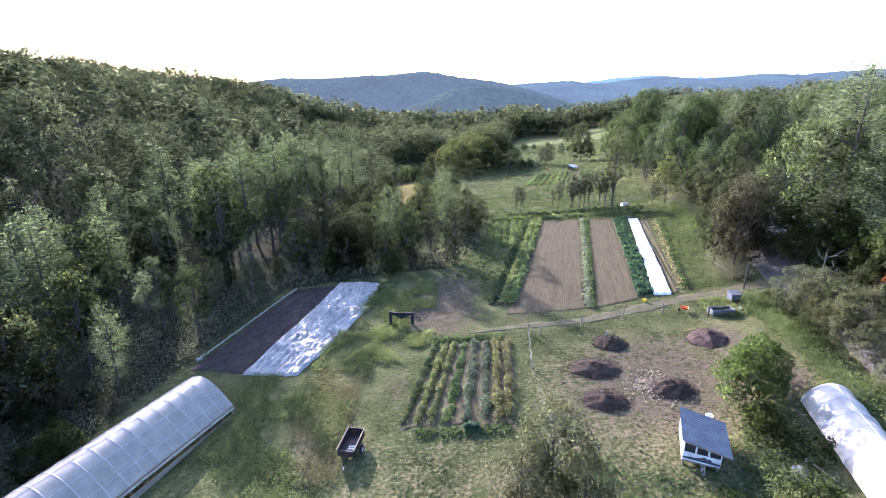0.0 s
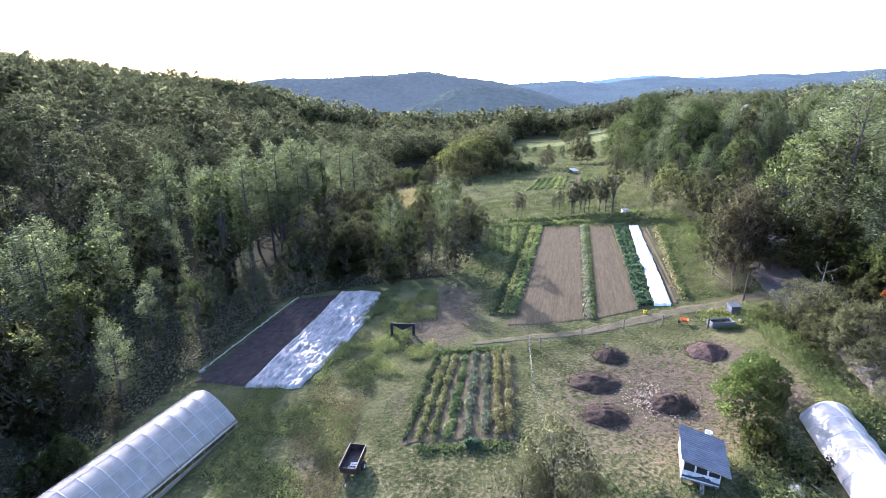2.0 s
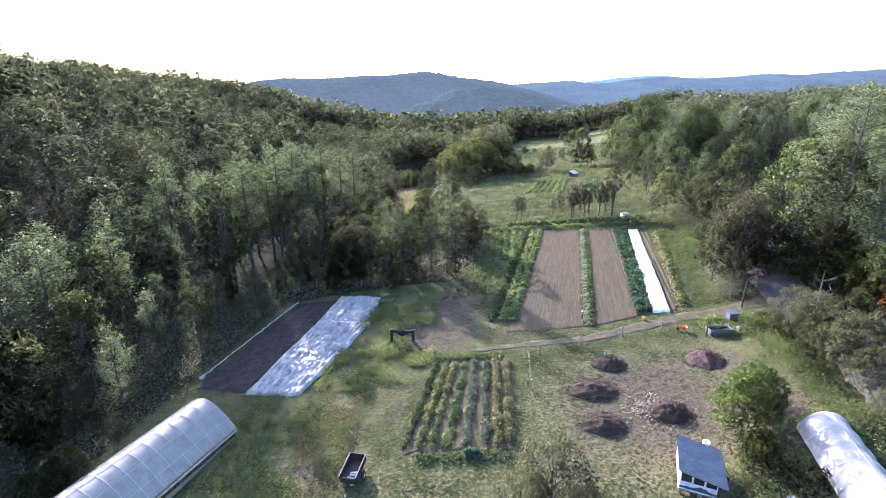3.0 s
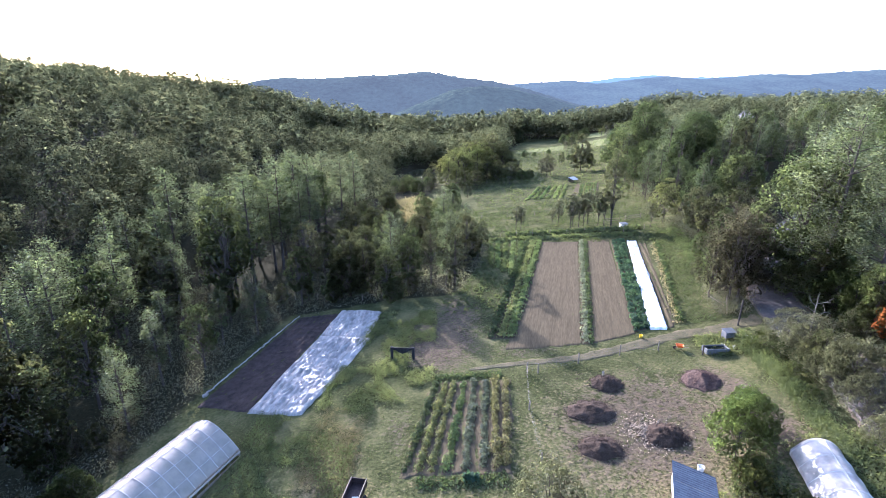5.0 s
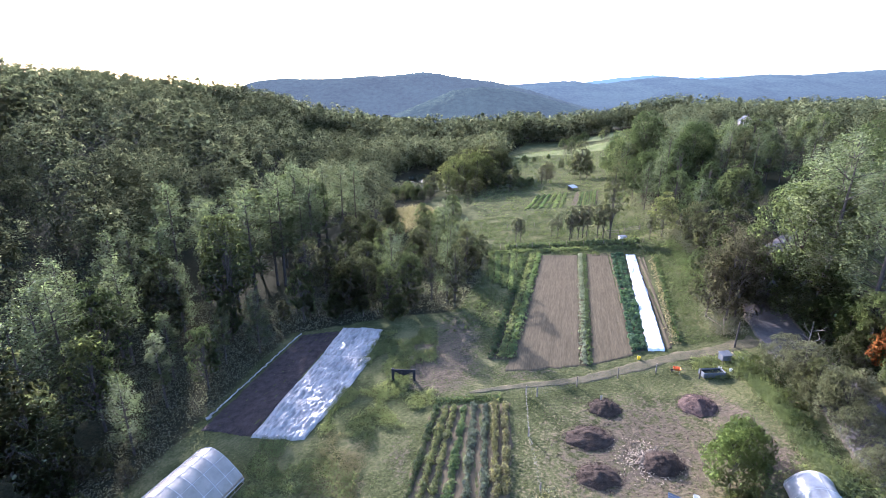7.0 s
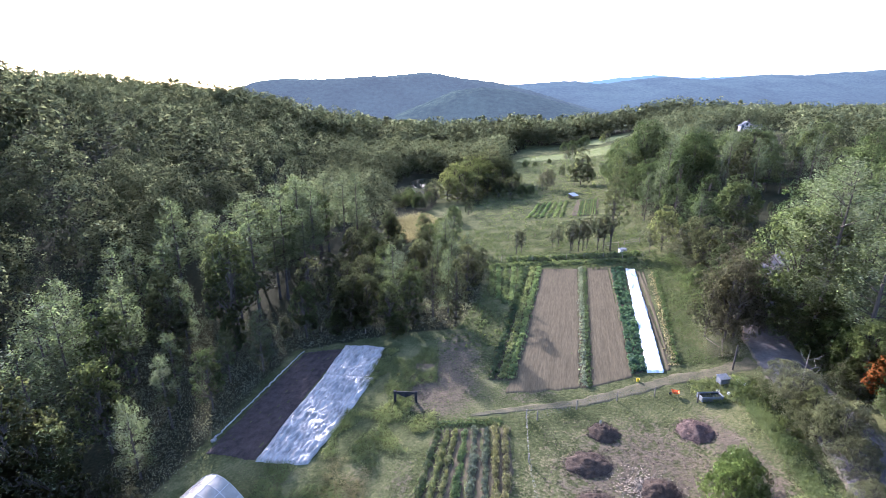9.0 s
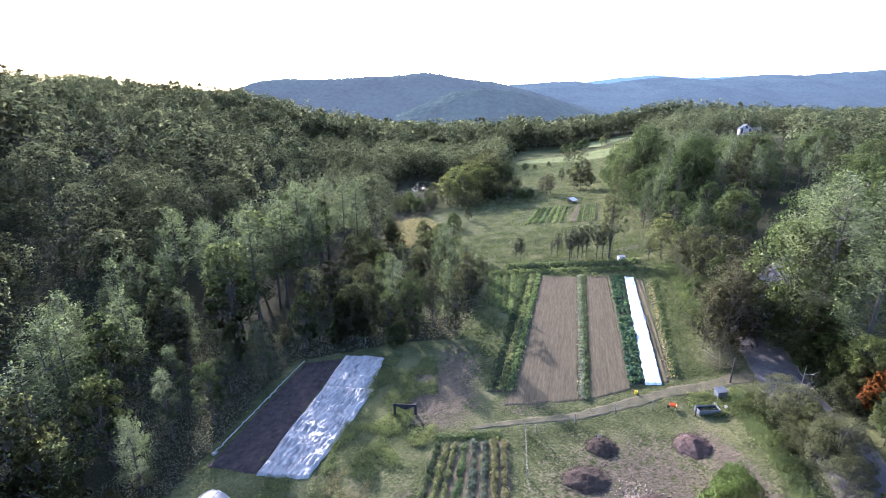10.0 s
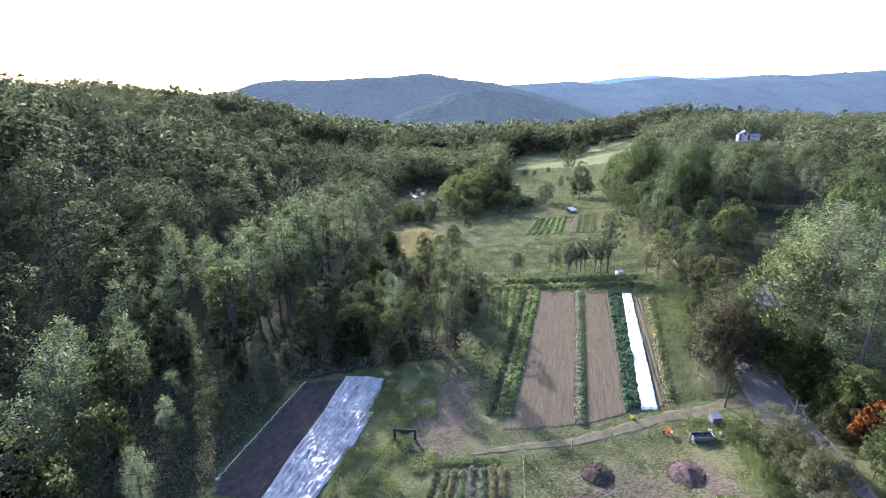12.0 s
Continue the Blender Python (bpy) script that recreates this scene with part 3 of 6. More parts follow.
def trunk_broad(r, h, w, c):
    g = Geo()
    bend = r.normal(0, 0.02 * h, 2)
    axis = [(bend[0] * t * t, bend[1] * t * t, h * 0.85 * t) for t in (0, 0.15, 0.35, 0.6, 0.8, 1)]
    g.tube(axis, [h * q for q in (0.014, 0.0105, 0.009, 0.007, 0.0045, 0.0015)], 7)
    for k in range(0, len(c), max(1, len(c) // 14)):
        z0 = max(0.18 * h, c[k][2] - 0.28 * h)
        t = z0 / (h * 0.85)
        s = Vector((bend[0] * t * t, bend[1] * t * t, z0))
        e = Vector(c[k])
        g.tube([s, s.lerp(e, 0.5) + Vector((0, 0, 0.03 * h)), e], [h * 0.006, h * 0.004, h * 0.0015], 5)
    return g


def trunk_pine(r, h, ends):
    g = Geo()
    lean = r.normal(0, 0.01 * h, 2)
    g.tube([(lean[0] * t, lean[1] * t, h * 0.97 * t) for t in (0, 0.1, 0.4, 0.7, 1)], [h * q for q in (0.017, 0.013, 0.010, 0.006, 0.0015)], 7)
    for z, e in ends[::2]:
        s = Vector((0, 0, z))
        g.tube([s, Vector(e)], [h * 0.003, h * 0.001], 4, False)
    return g


# kind: (height, width, foot, clumps, leaves a clump, leaf size, leaf material, trunk material, variants, label)
KINDS = {
    "maple": (14, 9.5, 0.14, 70, 150, 0.21, LEAF, BARK, 4, "tall broad-leaved tree in full green summer leaf"),
    "oak": (15, 10.0, 0.1, 60, 70, 0.30, LEAF, BARK, 4, "broad-leaved woodland tree with a dense rounded crown"),
    "ash": (14, 6.0, 0.12, 46, 60, 0.28, LEAF, BARK, 3, "slender green broad-leaved tree at the wood's edge"),
    "poplar": (16, 8.5, 0.02, 54, 60, 0.33, LEAF_PALE, BARK, 2, "yellow-green poplar with a rounded crown"),
    "greytree": (11, 6.0, 0.03, 46, 62, 0.27, LEAF_GREY, BARK, 3, "grey-green small-leaved tree with a thin crown"),
    "willow": (6, 5.2, 0.02, 90, 90, 0.11, LEAF_OLIVE, BARK, 2, "wispy olive-grey bush with fine upright twigs"),
    "thin": (9, 3.2, 0.28, 30, 56, 0.2, LEAF_OLIVE, BARK, 3, "thin young tree with a bare trunk and a small grey-green crown"),
    "airy": (16, 6.0, 0.26, 36, 56, 0.28, LEAF_GREY, BARK, 2, "tall airy tree with sparse grey-green leaves"),
    "dark": (12, 6.5, 0.04, 60, 62, 0.2, LEAF_DARK, BARK, 2, "dark bushy tree with fine dull foliage"),
    "bush": (4.5, 4.4, 0.0, 40, 100, 0.16, LEAF, BARK, 3, "dense round green bush"),
    "deepbush": (5.2, 4.2, 0.0, 56, 130, 0.12, LEAF_DEEP, BARK, 1, "dense upright deep green bush"),
    "shrub": (2.2, 2.8, 0.0, 18, 60, 0.15, WEED, BARK, 3, "low tangled shrub with fine green leaves"),
    "red": (7, 4.5, 0.15, 30, 70, 0.26, LEAF_RED, BARK, 1, "small maple turning orange-red"),
    "yellowing": (9, 5.5, 0.1, 46, 64, 0.22, LEAF_PALE, BARK, 2, "yellow-green tree starting to turn"),
    "pine": (18, 8.0, 0.2, 0, 100, 0.28, NEEDLE, BARK, 4, "white pine with level limbs and feathery needles"),
    "bigpine": (24, 12.0, 0.06, 0, 300, 0.25, NEEDLE, BARK, 2, "great white pine with layered feathery limbs"),
    "slimpine": (17, 6.6, 0.36, 0, 96, 0.3, NEEDLE, BARK, 3, "slim white pine with a bare lower trunk"),
}
MADE = {}


def plant(kind, x, y, h, group="", wide=1.0, sink=0.15):
    """One tree of that kind, h metres high, standing on the land."""
    if x < -1.15 * y - 8 or x > 1.15 * y + 12:
        return None
    H, W, foot, clumps, per, size, leaf, bark, variants, label = KINDS[kind]
    name = {"pine": "pine_tree", "slimpine": "pine_tree", "bigpine": "pine_tree", "bush": "bush", "deepbush": "bush", "willow": "bush", "shrub": "shrub"}.get(kind, "tree")
    v = int(rng.integers(0, variants))
    k = h / H
    m = Matrix.Translation((x, y, gz(x, y) - sink)) @ Matrix.Rotation(rng.random() * 6.283, 4, "Z") @ Matrix.Diagonal((k * wide, k * wide, k, 1))
    if (kind, v) in MADE:
        first = MADE[kind, v]
        ob = copy_thing(first, m @ Matrix.Diagonal((*(1 / q for q in first.scale), 1)))
        return tagged(ob, group=group) if group else ob
    r = np.random.default_rng(hash_of(kind) + v)
    root = thing(name, m, label, "tree" if "tree" in name else name, group)
    if "pine" in kind:
        lv, ends = pine_crown(r, H, W, foot, per, size)
        g = trunk_pine(r, H, ends)
    else:
        lv, c = broad_crown(r, H, W, foot, clumps, per, size)
        g = trunk_broad(r, H, W, c)
    part("trunk", g.mesh("trunk", bark), root)
    part("crown", quads("crown", lv[0], leaf, lv[1], True, lv[2]), root)
    MADE[kind, v] = root
    return root


def hash_of(word):
    return sum((i + 3) * ord(c) for i, c in enumerate(word))


def stand(poly, gap, kinds, height, group, jitter=0.35):
    """Trees scattered over a piece of land, gap metres apart; height(x, y) in metres."""
    xs, ys = [p[0] for p in poly], [p[1] for p in poly]
    y = min(ys)
    row = 0
    while y < max(ys):
        x = min(xs) + (gap / 2 if row % 2 else 0)
        while x < max(xs):
            px, py = x + rng.normal(0, jitter * gap), y + rng.normal(0, jitter * gap)
            if inside(px, py, poly):
                plant(str(rng.choice(kinds)), px, py, height(px, py) * (0.82 + 0.3 * rng.random()), group)
            x += gap
        y += gap * 0.87
        row += 1


def cap(x, y, h):
    """Trees below the house on the east slope stay low."""
    return min(h, max(4.0, 0.97 * (36.5 - 0.055 * y - gz(x, y)))) if abs(x / y - 0.645) < 0.1 and y < 262 else h


# the grove west of the beds, the wood along the tunnel, and the trees round the far end of it
stand([(-31, 67), (-27, 69), (-26, 84), (-26, 100), (-25, 126), (-38, 124), (-50, 98), (-56, 80), (-42, 70)], 6.9, ["slimpine", "slimpine", "slimpine", "pine", "ash"],
      lambda x, y: 20.5 - 1.5 * sm(110, 126, y), "trees of the west grove")
stand([(-27, 50), (-25, 66), (-32, 70), (-44, 72), (-58, 78), (-62, 60), (-52, 40), (-50, 26), (-60, 10), (-34, 12), (-34, 28), (-31, 40)], 7.0,
      ["ash", "slimpine", "pine", "greytree", "pine"], lambda x, y: 9.0 + 6.5 * sm(-31, -42, x), "trees of the west wood")
stand([(-30, 66), (-12, 67), (2, 69), (4, 74), (-6, 78), (-24, 74)], 5.2, ["greytree", "ash", "airy"], lambda x, y: 11.0 + 1.5 * sm(-14, -24, x), "trees behind the row covers")
stand([(-25, 78), (-9, 80), (-7, 98), (-20, 112), (-25, 108)], 6.0, ["greytree", "ash", "airy"], lambda x, y: 9.5, "trees in the hollow")
stand([(-27, 66), (-12, 66.5), (2, 68), (4, 71), (-12, 71), (-28, 70)], 3.6, ["bush", "greytree"], lambda x, y: 4.2, "bushes behind the row covers")
stand([(-12, 84), (6, 80), (8, 96), (2, 112), (-10, 104)], 5.6, ["greytree", "ash", "greytree", "pine"], lambda x, y: 10.0, "trees in the hollow")
stand([(-20, 100), (0, 112), (3, 120), (-10, 132), (-26, 130)], 6.0, ["greytree", "ash"], lambda x, y: 8.0, "trees in the hollow")
for x, y, h, k in ((0.5, 72, 12.3, "pine"), (-5.7, 70, 10.6, "ash"), (-13.1, 71, 10.4, "greytree"), (-16.9, 71, 9.3, "greytree"), (-15.7, 122, 10.8, "greytree"),
                   (2.3, 116, 11.6, "ash"), (-54.4, 75, 16, "pine"), (-52, 57, 16.5, "pine"), (-24.6, 124, 20.3, "slimpine"), (0, 97, 13.2, "pine"), (-9.3, 76.5, 13.0, "pine"), (-14.3, 80, 10.6, "greytree"), (-33.1, 74.5, 21, "slimpine"), (-28.2, 123.6, 20, "slimpine"), (-51, 93.3, 17, "pine"), (-44.3, 53, 15.6, "ash"), (-53, 54.4, 15.6, "pine"), (-58.4, 90, 16.5, "pine"), (5.5, 84, 8, "greytree"),
                   (8, 92, 6.4, "greytree"), (5, 100, 7.5, "greytree"), (-1, 130, 5, "bush"), (3, 140, 5, "bush"), (8, 150, 6, "greytree")):
    plant(k, x, y, h, "trees of the west grove")
# Poplars mostly left, grey trees right: leaf colour partly paints the clump's sunlit side.
for x, y, h, k in ((21.6, 222, 19, "greytree"), (22.2, 213, 18, "greytree"), (17, 205, 18, "greytree"), (6, 190, 16, "poplar"), (11, 196, 17.5, "poplar"), (1, 186, 13, "poplar"), (14, 188, 15, "poplar"), (-4, 182, 10, "greytree"),
                   (18, 192, 14, "poplar"), (22, 200, 15, "greytree"), (12, 178, 11, "poplar"), (17, 180, 10, "greytree"), (26, 208, 14, "greytree"), (28, 190, 9.5, "greytree"), (25, 172, 8.8, "greytree"),
                   (5, 174, 9, "poplar"), (2, 178, 12, "poplar"), (8, 183, 14.5, "poplar"), (4, 196, 15, "poplar"), (16, 197, 17, "poplar"), (25, 198, 14, "greytree"), (20, 185, 11, "greytree"),
                   (12, 168, 7.5, "greytree"), (21, 176, 9, "greytree"), (27, 214, 15, "greytree"), (13, 208, 17, "greytree"), (8, 170, 7, "greytree")):
    plant(k, x, y, h, "clump of poplars by the pond", 1.35)
stand([(-21, 160), (-4, 163), (-3, 200), (-18, 206)], 5.2, ["greytree", "dark", "bush"], lambda x, y: 5.5, "trees before the pond")
stand([(-28, 44), (-30, 30), (-36, 12), (-52, 16), (-46, 34), (-38, 46)], 4.6, ["greytree", "bush", "shrub", "dark"], lambda x, y: 3.6, "bushes along the west wood")
# trees of the open land
for x, y, h, k in ((17.0, 103.5, 6.6, "thin"), (18.2, 103.8, 6.4, "thin"), (27.2, 105, 7.0, "thin"), (29, 101, 9.0, "thin"), (31.2, 102, 8.6, "thin"), (33.6, 103.5, 8.8, "thin"),
                   (35.6, 102, 9.0, "thin"), (36.6, 101, 9.2, "thin"), (32.4, 102.6, 8.0, "thin"), (30, 103, 7.6, "thin"), (38.0, 100.5, 17.0, "airy"), (26, 106, 4.6, "thin"), (47.5, 96, 10.2, "yellowing"), (45, 96, 6, "thin"),
                   (41.4, 184, 9.7, "dark"), (39.4, 183, 8.4, "dark"), (43.4, 185.5, 8.6, "dark"), (56.7, 190, 15.8, "greytree"), (54.6, 191, 11, "greytree"), (59, 188.6, 10.5, "greytree"), (55.7, 217.5, 6.4, "greytree"),
                   (77.7, 282, 11, "greytree"), (74.5, 283, 7.5, "dark"), (93.6, 259.4, 4.6, "bush"), (62.9, 277.8, 3.2, "bush"), (47.3, 270.5, 4.4, "bush"), (52.5, 268, 3.2, "bush"), (33.5, 205, 5.5, "greytree"),
                   (88, 342, 7.5, "bush"), (95, 346, 8.5, "bush"), (102, 352, 7, "bush"), (122, 352, 10.5, "greytree"), (118, 350, 8, "yellowing"), (108, 360, 9, "bush"), (64, 236, 3, "bush"), (70, 232, 2.6, "bush"),
                   (72, 206, 4.5, "bush"), (66, 204, 3.6, "bush"), (30, 176, 5, "bush"), (34, 180, 4, "bush"),
                   
                   
                   ):
    plant(k, x, y, h, "scattered field trees")
for x, y, h, k in ((69.4, 160, 24.7, "maple"), (60.2, 124, 20.1, "pine"), (60.5, 118, 18.3, "ash"), (74.3, 138, 19.9, "maple"), (55.1, 116, 15.3, "slimpine")):
    plant(k, x, y, h, "trees of the east wood")
# the east side: the roadside trees, then the tall wood
for x, y, h, k in ((37.6, 55.5, 13.4, "dark"), (38.6, 58, 11, "dark"), (42.2, 61, 10, "greytree"), (44.5, 66, 7.5, "bush"), (46, 72, 9, "ash"), (47.4, 78, 9.8, "greytree"), (48.6, 84, 9, "dark"),
                   (50, 89, 9.5, "greytree"), (44.5, 63, 12, "dark"), (45.4, 65.2, 9.5, "dark"), (46.8, 68.5, 9.5, "greytree"), (46, 70, 12, "greytree"), (50, 76, 11, "dark"), (48, 82, 11, "greytree"), (43.2, 69, 4, "bush"), (44.6, 75, 4, "bush"),
                   (45.9, 52, 23.4, "bigpine"), (49.5, 57, 23, "bigpine"), (46.5, 45.5, 20, "bigpine"), (46, 56, 19, "maple"), (50, 61, 19, "pine"), (53, 54, 21, "bigpine"), (52, 48, 21, "bigpine"),
                   (57, 59, 19, "pine"), (40.5, 33.5, 9, "ash"), (42.5, 36, 10, "ash"), (41, 29, 9, "yellowing"), (43, 26, 11, "maple"), (38.6, 27.5, 7.5, "ash"),
                   (44.3, 39.6, 6.8, "red"), (37.2, 26, 5, "yellowing"), (45, 43, 9, "maple"), (47.5, 52, 8, "maple"), (44.6, 47.5, 7, "bush"), (47.5, 40.5, 9, "maple"), (49, 58, 9, "bush"), (48, 36, 10, "maple"),
                   (44.2, 38.5, 4.5, "bush"), (46.6, 55.5, 6, "bush"), (43.2, 35.2, 4, "bush"), (36.8, 58.5, 11, "dark"), (39.2, 56.2, 13, "dark"), (40.2, 59.2, 11.5, "dark"), (41.4, 62.5, 12, "dark"), (43.6, 63.5, 9, "dark"), (41, 60.5, 6, "dark")):
    plant(k, x, y, h, "trees of the east roadside")
stand([(50, 84), (60, 70), (80, 74), (110, 110), (122, 150), (110, 205), (76, 205), (62, 166), (56, 140), (52, 104)], 8.6, ["oak", "oak", "slimpine", "ash", "pine", "oak", "greytree"],
      lambda x, y: cap(x, y, (15.5 - 0.03 * (x - 55) + 3.5 * sm(120, 150, y)) * (0.22 if ((x - 75) / 13) ** 2 + ((y - 109) / 19) ** 2 < 1 else 0.82 + 0.22 * rng.random())), "trees of the east wood")


# ---- woods farther off: one mass of crowns ----


def far_woods(name, places, clumps, per, size, label, shares=0.3):
    """A whole wood as one mesh of crowns, each of many leafy clumps; shares: the part of pines."""
    r = np.random.default_rng(31)
    banks = [pine_crown(r, 16.0, 7.5, 0.12, max(6, per * 2 // 3), size * 1.1)[0] for k in range(3)] + [broad_crown(r, 16.0, 11.0, 0.12, clumps, per, size)[0] for k in range(8)]
    out, tri, nor, base = [], [], [], 0
    for x, y, h in places:
        b, f, m = banks[int(r.integers(0, 3))] if r.random() < shares else banks[int(r.integers(3, 11))]
        a, s = r.random() * 6.283, h / 16.0
        ca, sa, wd = math.cos(a), math.sin(a), s * (0.9 + 0.5 * r.random())
        q, nq = [np.stack([(g[:, 0] * ca - g[:, 1] * sa) * k, (g[:, 0] * sa + g[:, 1] * ca) * k, g[:, 2] * u], 1) for g, k, u in ((b, wd, s), (m, 1.0, 1.0))]
        out.append(q + np.array([x, y, gz(x, y) - 1.5 - (0.04 * (y - 600) if y > 600 else 0)]))
        nor.append(nq)
        tri.append(f + base)
        base += len(b)
    return single(name, quads(name, np.concatenate(out), WOODS, np.concatenate(tri), True, np.concatenate(nor)), Matrix(), label, "woods", kind="stuff")


def scatter(x0, x1, y0, y1, gap, test, height):
    out = []
    for y in np.arange(y0, y1, gap * 0.87):
        for x in np.arange(x0, x1, gap):
            px, py = x + rng.normal(0, 0.3 * gap), y + rng.normal(0, 0.3 * gap)
            if test(px, py):
                out.append((px, py, height(px, py) * (0.75 + 0.5 * rng.random())))
    return out


def west_hill(x, y):
    return x < -62 - 0.12 * max(0, y - 200) * (y < 380) + 0.0 and -1.35 * y - 40 < x and woods(x, y) > 0.5


def slope_tree(x, y):
    return 17.5 + 8.5 * noise.noise((x * 0.05, y * 0.05, 7.0))


def close_by(x, y):
    return x > -112 and y < 150


far_woods("woodland", scatter(-112, -60, 30, 150, 11.4, lambda x, y: west_hill(x, y) and close_by(x, y), slope_tree), 46, 60, 0.33, "near wooded hillside of broad-leaved trees", 0.12)
far_woods("woodland", scatter(-300, -60, 40, 400, 12.2, lambda x, y: west_hill(x, y) and not close_by(x, y), slope_tree), 24, 20, 0.75, "wooded hillside of broad-leaved trees and pines", 0.08)
far_woods("woodland", scatter(-330, 420, 372, 470, 9.0, lambda x, y: y > 380 + 0.3 * max(0, x - 40) and abs(x + 20) < 60 + 0.95 * y, lambda x, y: 21.0), 14, 14, 1.1, "band of tall dark woods across the valley", 0.12)
far_woods("woodland", scatter(-20, 400, 110, 420, 10.2, lambda x, y: x > edge(EAST, y) + 3 and x > 62 + (y < 205) * (58 if y > 84 else 20) and x > (112 if y < 205 else 0) and x < 1.0 * y + 20 and math.hypot((x - 161) / 1.0, y - 247) > 19 and math.hypot(x - 167, y - 262) > 8,
                              lambda x, y: cap(x, y, 14.0 if x > 130 else 16.5)), 22, 20, 0.75, "rolling woods of broad-leaved trees on the east slope", 0.06)
far_woods("woodland", scatter(-900, 1100, 500, 1100, 42, lambda x, y: abs(x) < 0.95 * y, lambda x, y: 20.0), 10, 7, 2.4, "far woods on the valley floor", 0.2)
far_woods("woodland", scatter(-110, 45, 126, 395, 7.6, lambda x, y: woods(x, y) > 0.8 and not west_hill(x, y) and (x < -19 + 0.03 * (y - 128) or y > 268 or (x > 2 and y > 225)) and ((x + 12) / 16) ** 2 + ((y - 246) / 42) ** 2 > 1, lambda x, y: (18.0 if y > 262 else 13.0) if x < -30 or y > 262 else (5.5 if x > -19 else 8.0)), 20, 20, 0.7, "shaded trees in the valley bottom", 0.12)

# ---- fields, beds, tracks ----


def furrow(pitch, depth, angle=0.0):
    return lambda u, v, x, y: depth * math.sin((x * math.cos(angle) - y * math.sin(angle)) * 2 * math.pi / pitch) + 0.04 * noise.noise((x * 1.7, y * 1.7, 2))


SLANT = math.atan2(10.9, 40.0)
sheet("tilled_field", [(7.6, 49.3), (16.8, 49.5), (27.8, 90.5), (20.8, 92.2)], 76, 90, 0.035, SOIL, "bare tilled brown soil with faint furrows", "field", furrow(0.45, 0.01, SLANT), "structure")
sheet("tilled_field", [(18.3, 49.5), (23.8, 51.0), (33.9, 90.2), (29.9, 90.7)], 50, 90, 0.035, SOIL, "bare tilled brown soil in a long strip", "field", furrow(0.45, 0.01, SLANT), "structure")
sheet("tilled_field", [(27.95, 51.5), (29.3, 52.0), (39.6, 85.7), (38.5, 86.8)], 14, 90, 0.035, SOIL, "narrow strip of bare brown soil", "field", furrow(0.7, 0.04, SLANT), "structure")
sheet("kale_bed", [(23.85, 51.4), (25.95, 51.9), (37.0, 89.3), (34.0, 89.3)], 16, 80, 0.035, SOIL, "soil under the kale", "field", None, "structure")
sheet("crop_bed", [(16.85, 49.5), (18.2, 49.3), (29.8, 90.9), (28.2, 91.3)], 14, 80, 0.035, SOIL, "weedy soil strip under grey-green plants", "field", None, "structure")
sheet("crop_bed", [(5.6, 52.5), (8.8, 52.0), (20.6, 93.2), (17.8, 94.0)], 20, 80, 0.035, SOIL, "soil under the green crop rows", "field", None, "structure")
sheet("garden_bed", [(-3.6, 30.2), (5.6, 30.2), (7.3, 43.3), (-1.2, 43.3)], 60, 80, 0.035, SOIL, "brown garden soil between flower rows", "field", furrow(1.05, 0.04), "structure")
sheet("dark_bed", [(-26.8, 42.4), (-20.6, 40.8), (-15.9, 63.6), (-21.7, 63.2)], 40, 80, 0.04, DARK_SOIL, "dark mulched bed with low ridges in the shade", "field", furrow(0.8, 0.03, SLANT), "structure")
MOWN = rough_stuff("mown_hay_field", (0.10, 0.115, 0.045), (0.17, 0.175, 0.075), 0.15, rough=1.0, spec=0.02, relief=0.5, dist=0.1)
sheet("hay_field", [(46, 304), (110, 277), (128, 330), (52, 322)], 40, 30, 0.12, MOWN, "smooth mown hay field across the far meadow", "field", None, "structure")
sheet("hay_field", [(103, 392), (118, 352), (150, 382), (140, 400)], 30, 20, 0.12, MOWN, "far corner of mown pasture before the woods", "field", None, "structure")
sheet("far_bed", [(38.8, 137), (41, 136.3), (49, 159), (47, 159.6)], 10, 40, 0.1, SOIL, "narrow brown bed in the far field", "field", None, "structure")
sheet("far_bed", [(41.4, 136.2), (46, 134.9), (53.8, 157.4), (49.4, 159)], 16, 40, 0.1, SOIL, "far bed of brown soil and green rows", "field", None, "structure")
ribbon("farm_track", [(3, 45.6), (6, 46), (9.3, 46.3), (15.7, 46.7), (20.6, 47.8), (26.4, 49.3), (31.5, 50.3), (36, 50.8), (39, 51)], [0.6, 0.9, 1.2, 1.6, 2.0, 2.1, 2.3, 2.6, 3.0], 0.035, TRACK,
       "trodden grassy farm track of pale earth", "track", ragged=0.5)
ROAD = [(26, -40), (31.5, 8), (36.2, 30), (38.3, 37), (39.9, 43), (41.3, 49), (43.0, 55), (46.5, 62), (52, 70), (60, 78), (75, 88)]
ribbon("verge", ROAD, [6.6] * 11, 0.03, VERGE, "dusty gravel verge along the road", "verge")
ribbon("road", ROAD, [5.6] * 11, 0.10, ASPHALT, "worn grey asphalt country road with leaf litter", "road", crown=0.05)


def cloth(scale, amp):
    """Wrinkles of a loose sheet: sharp folds lying slantwise, over a slow swell."""
    def f(u, v, x, y):
        p, q = x * 0.3 + y * 0.95, y * 0.3 - x * 0.95
        a = 1 - 2.6 * abs(noise.noise((p * scale * 0.4, q * scale * 1.2, 9))) + 0.8 * (0.5 - 2 * abs(noise.noise((p * scale * 0.9, q * scale * 2.5, 4)))) + 0.6 * noise.noise((x * 0.5, y * 0.5, 2))
        rim = min(u, 1 - u, v, 1 - v)
        return amp * a * min(1.0, 0.3 + rim * 12)
    return f


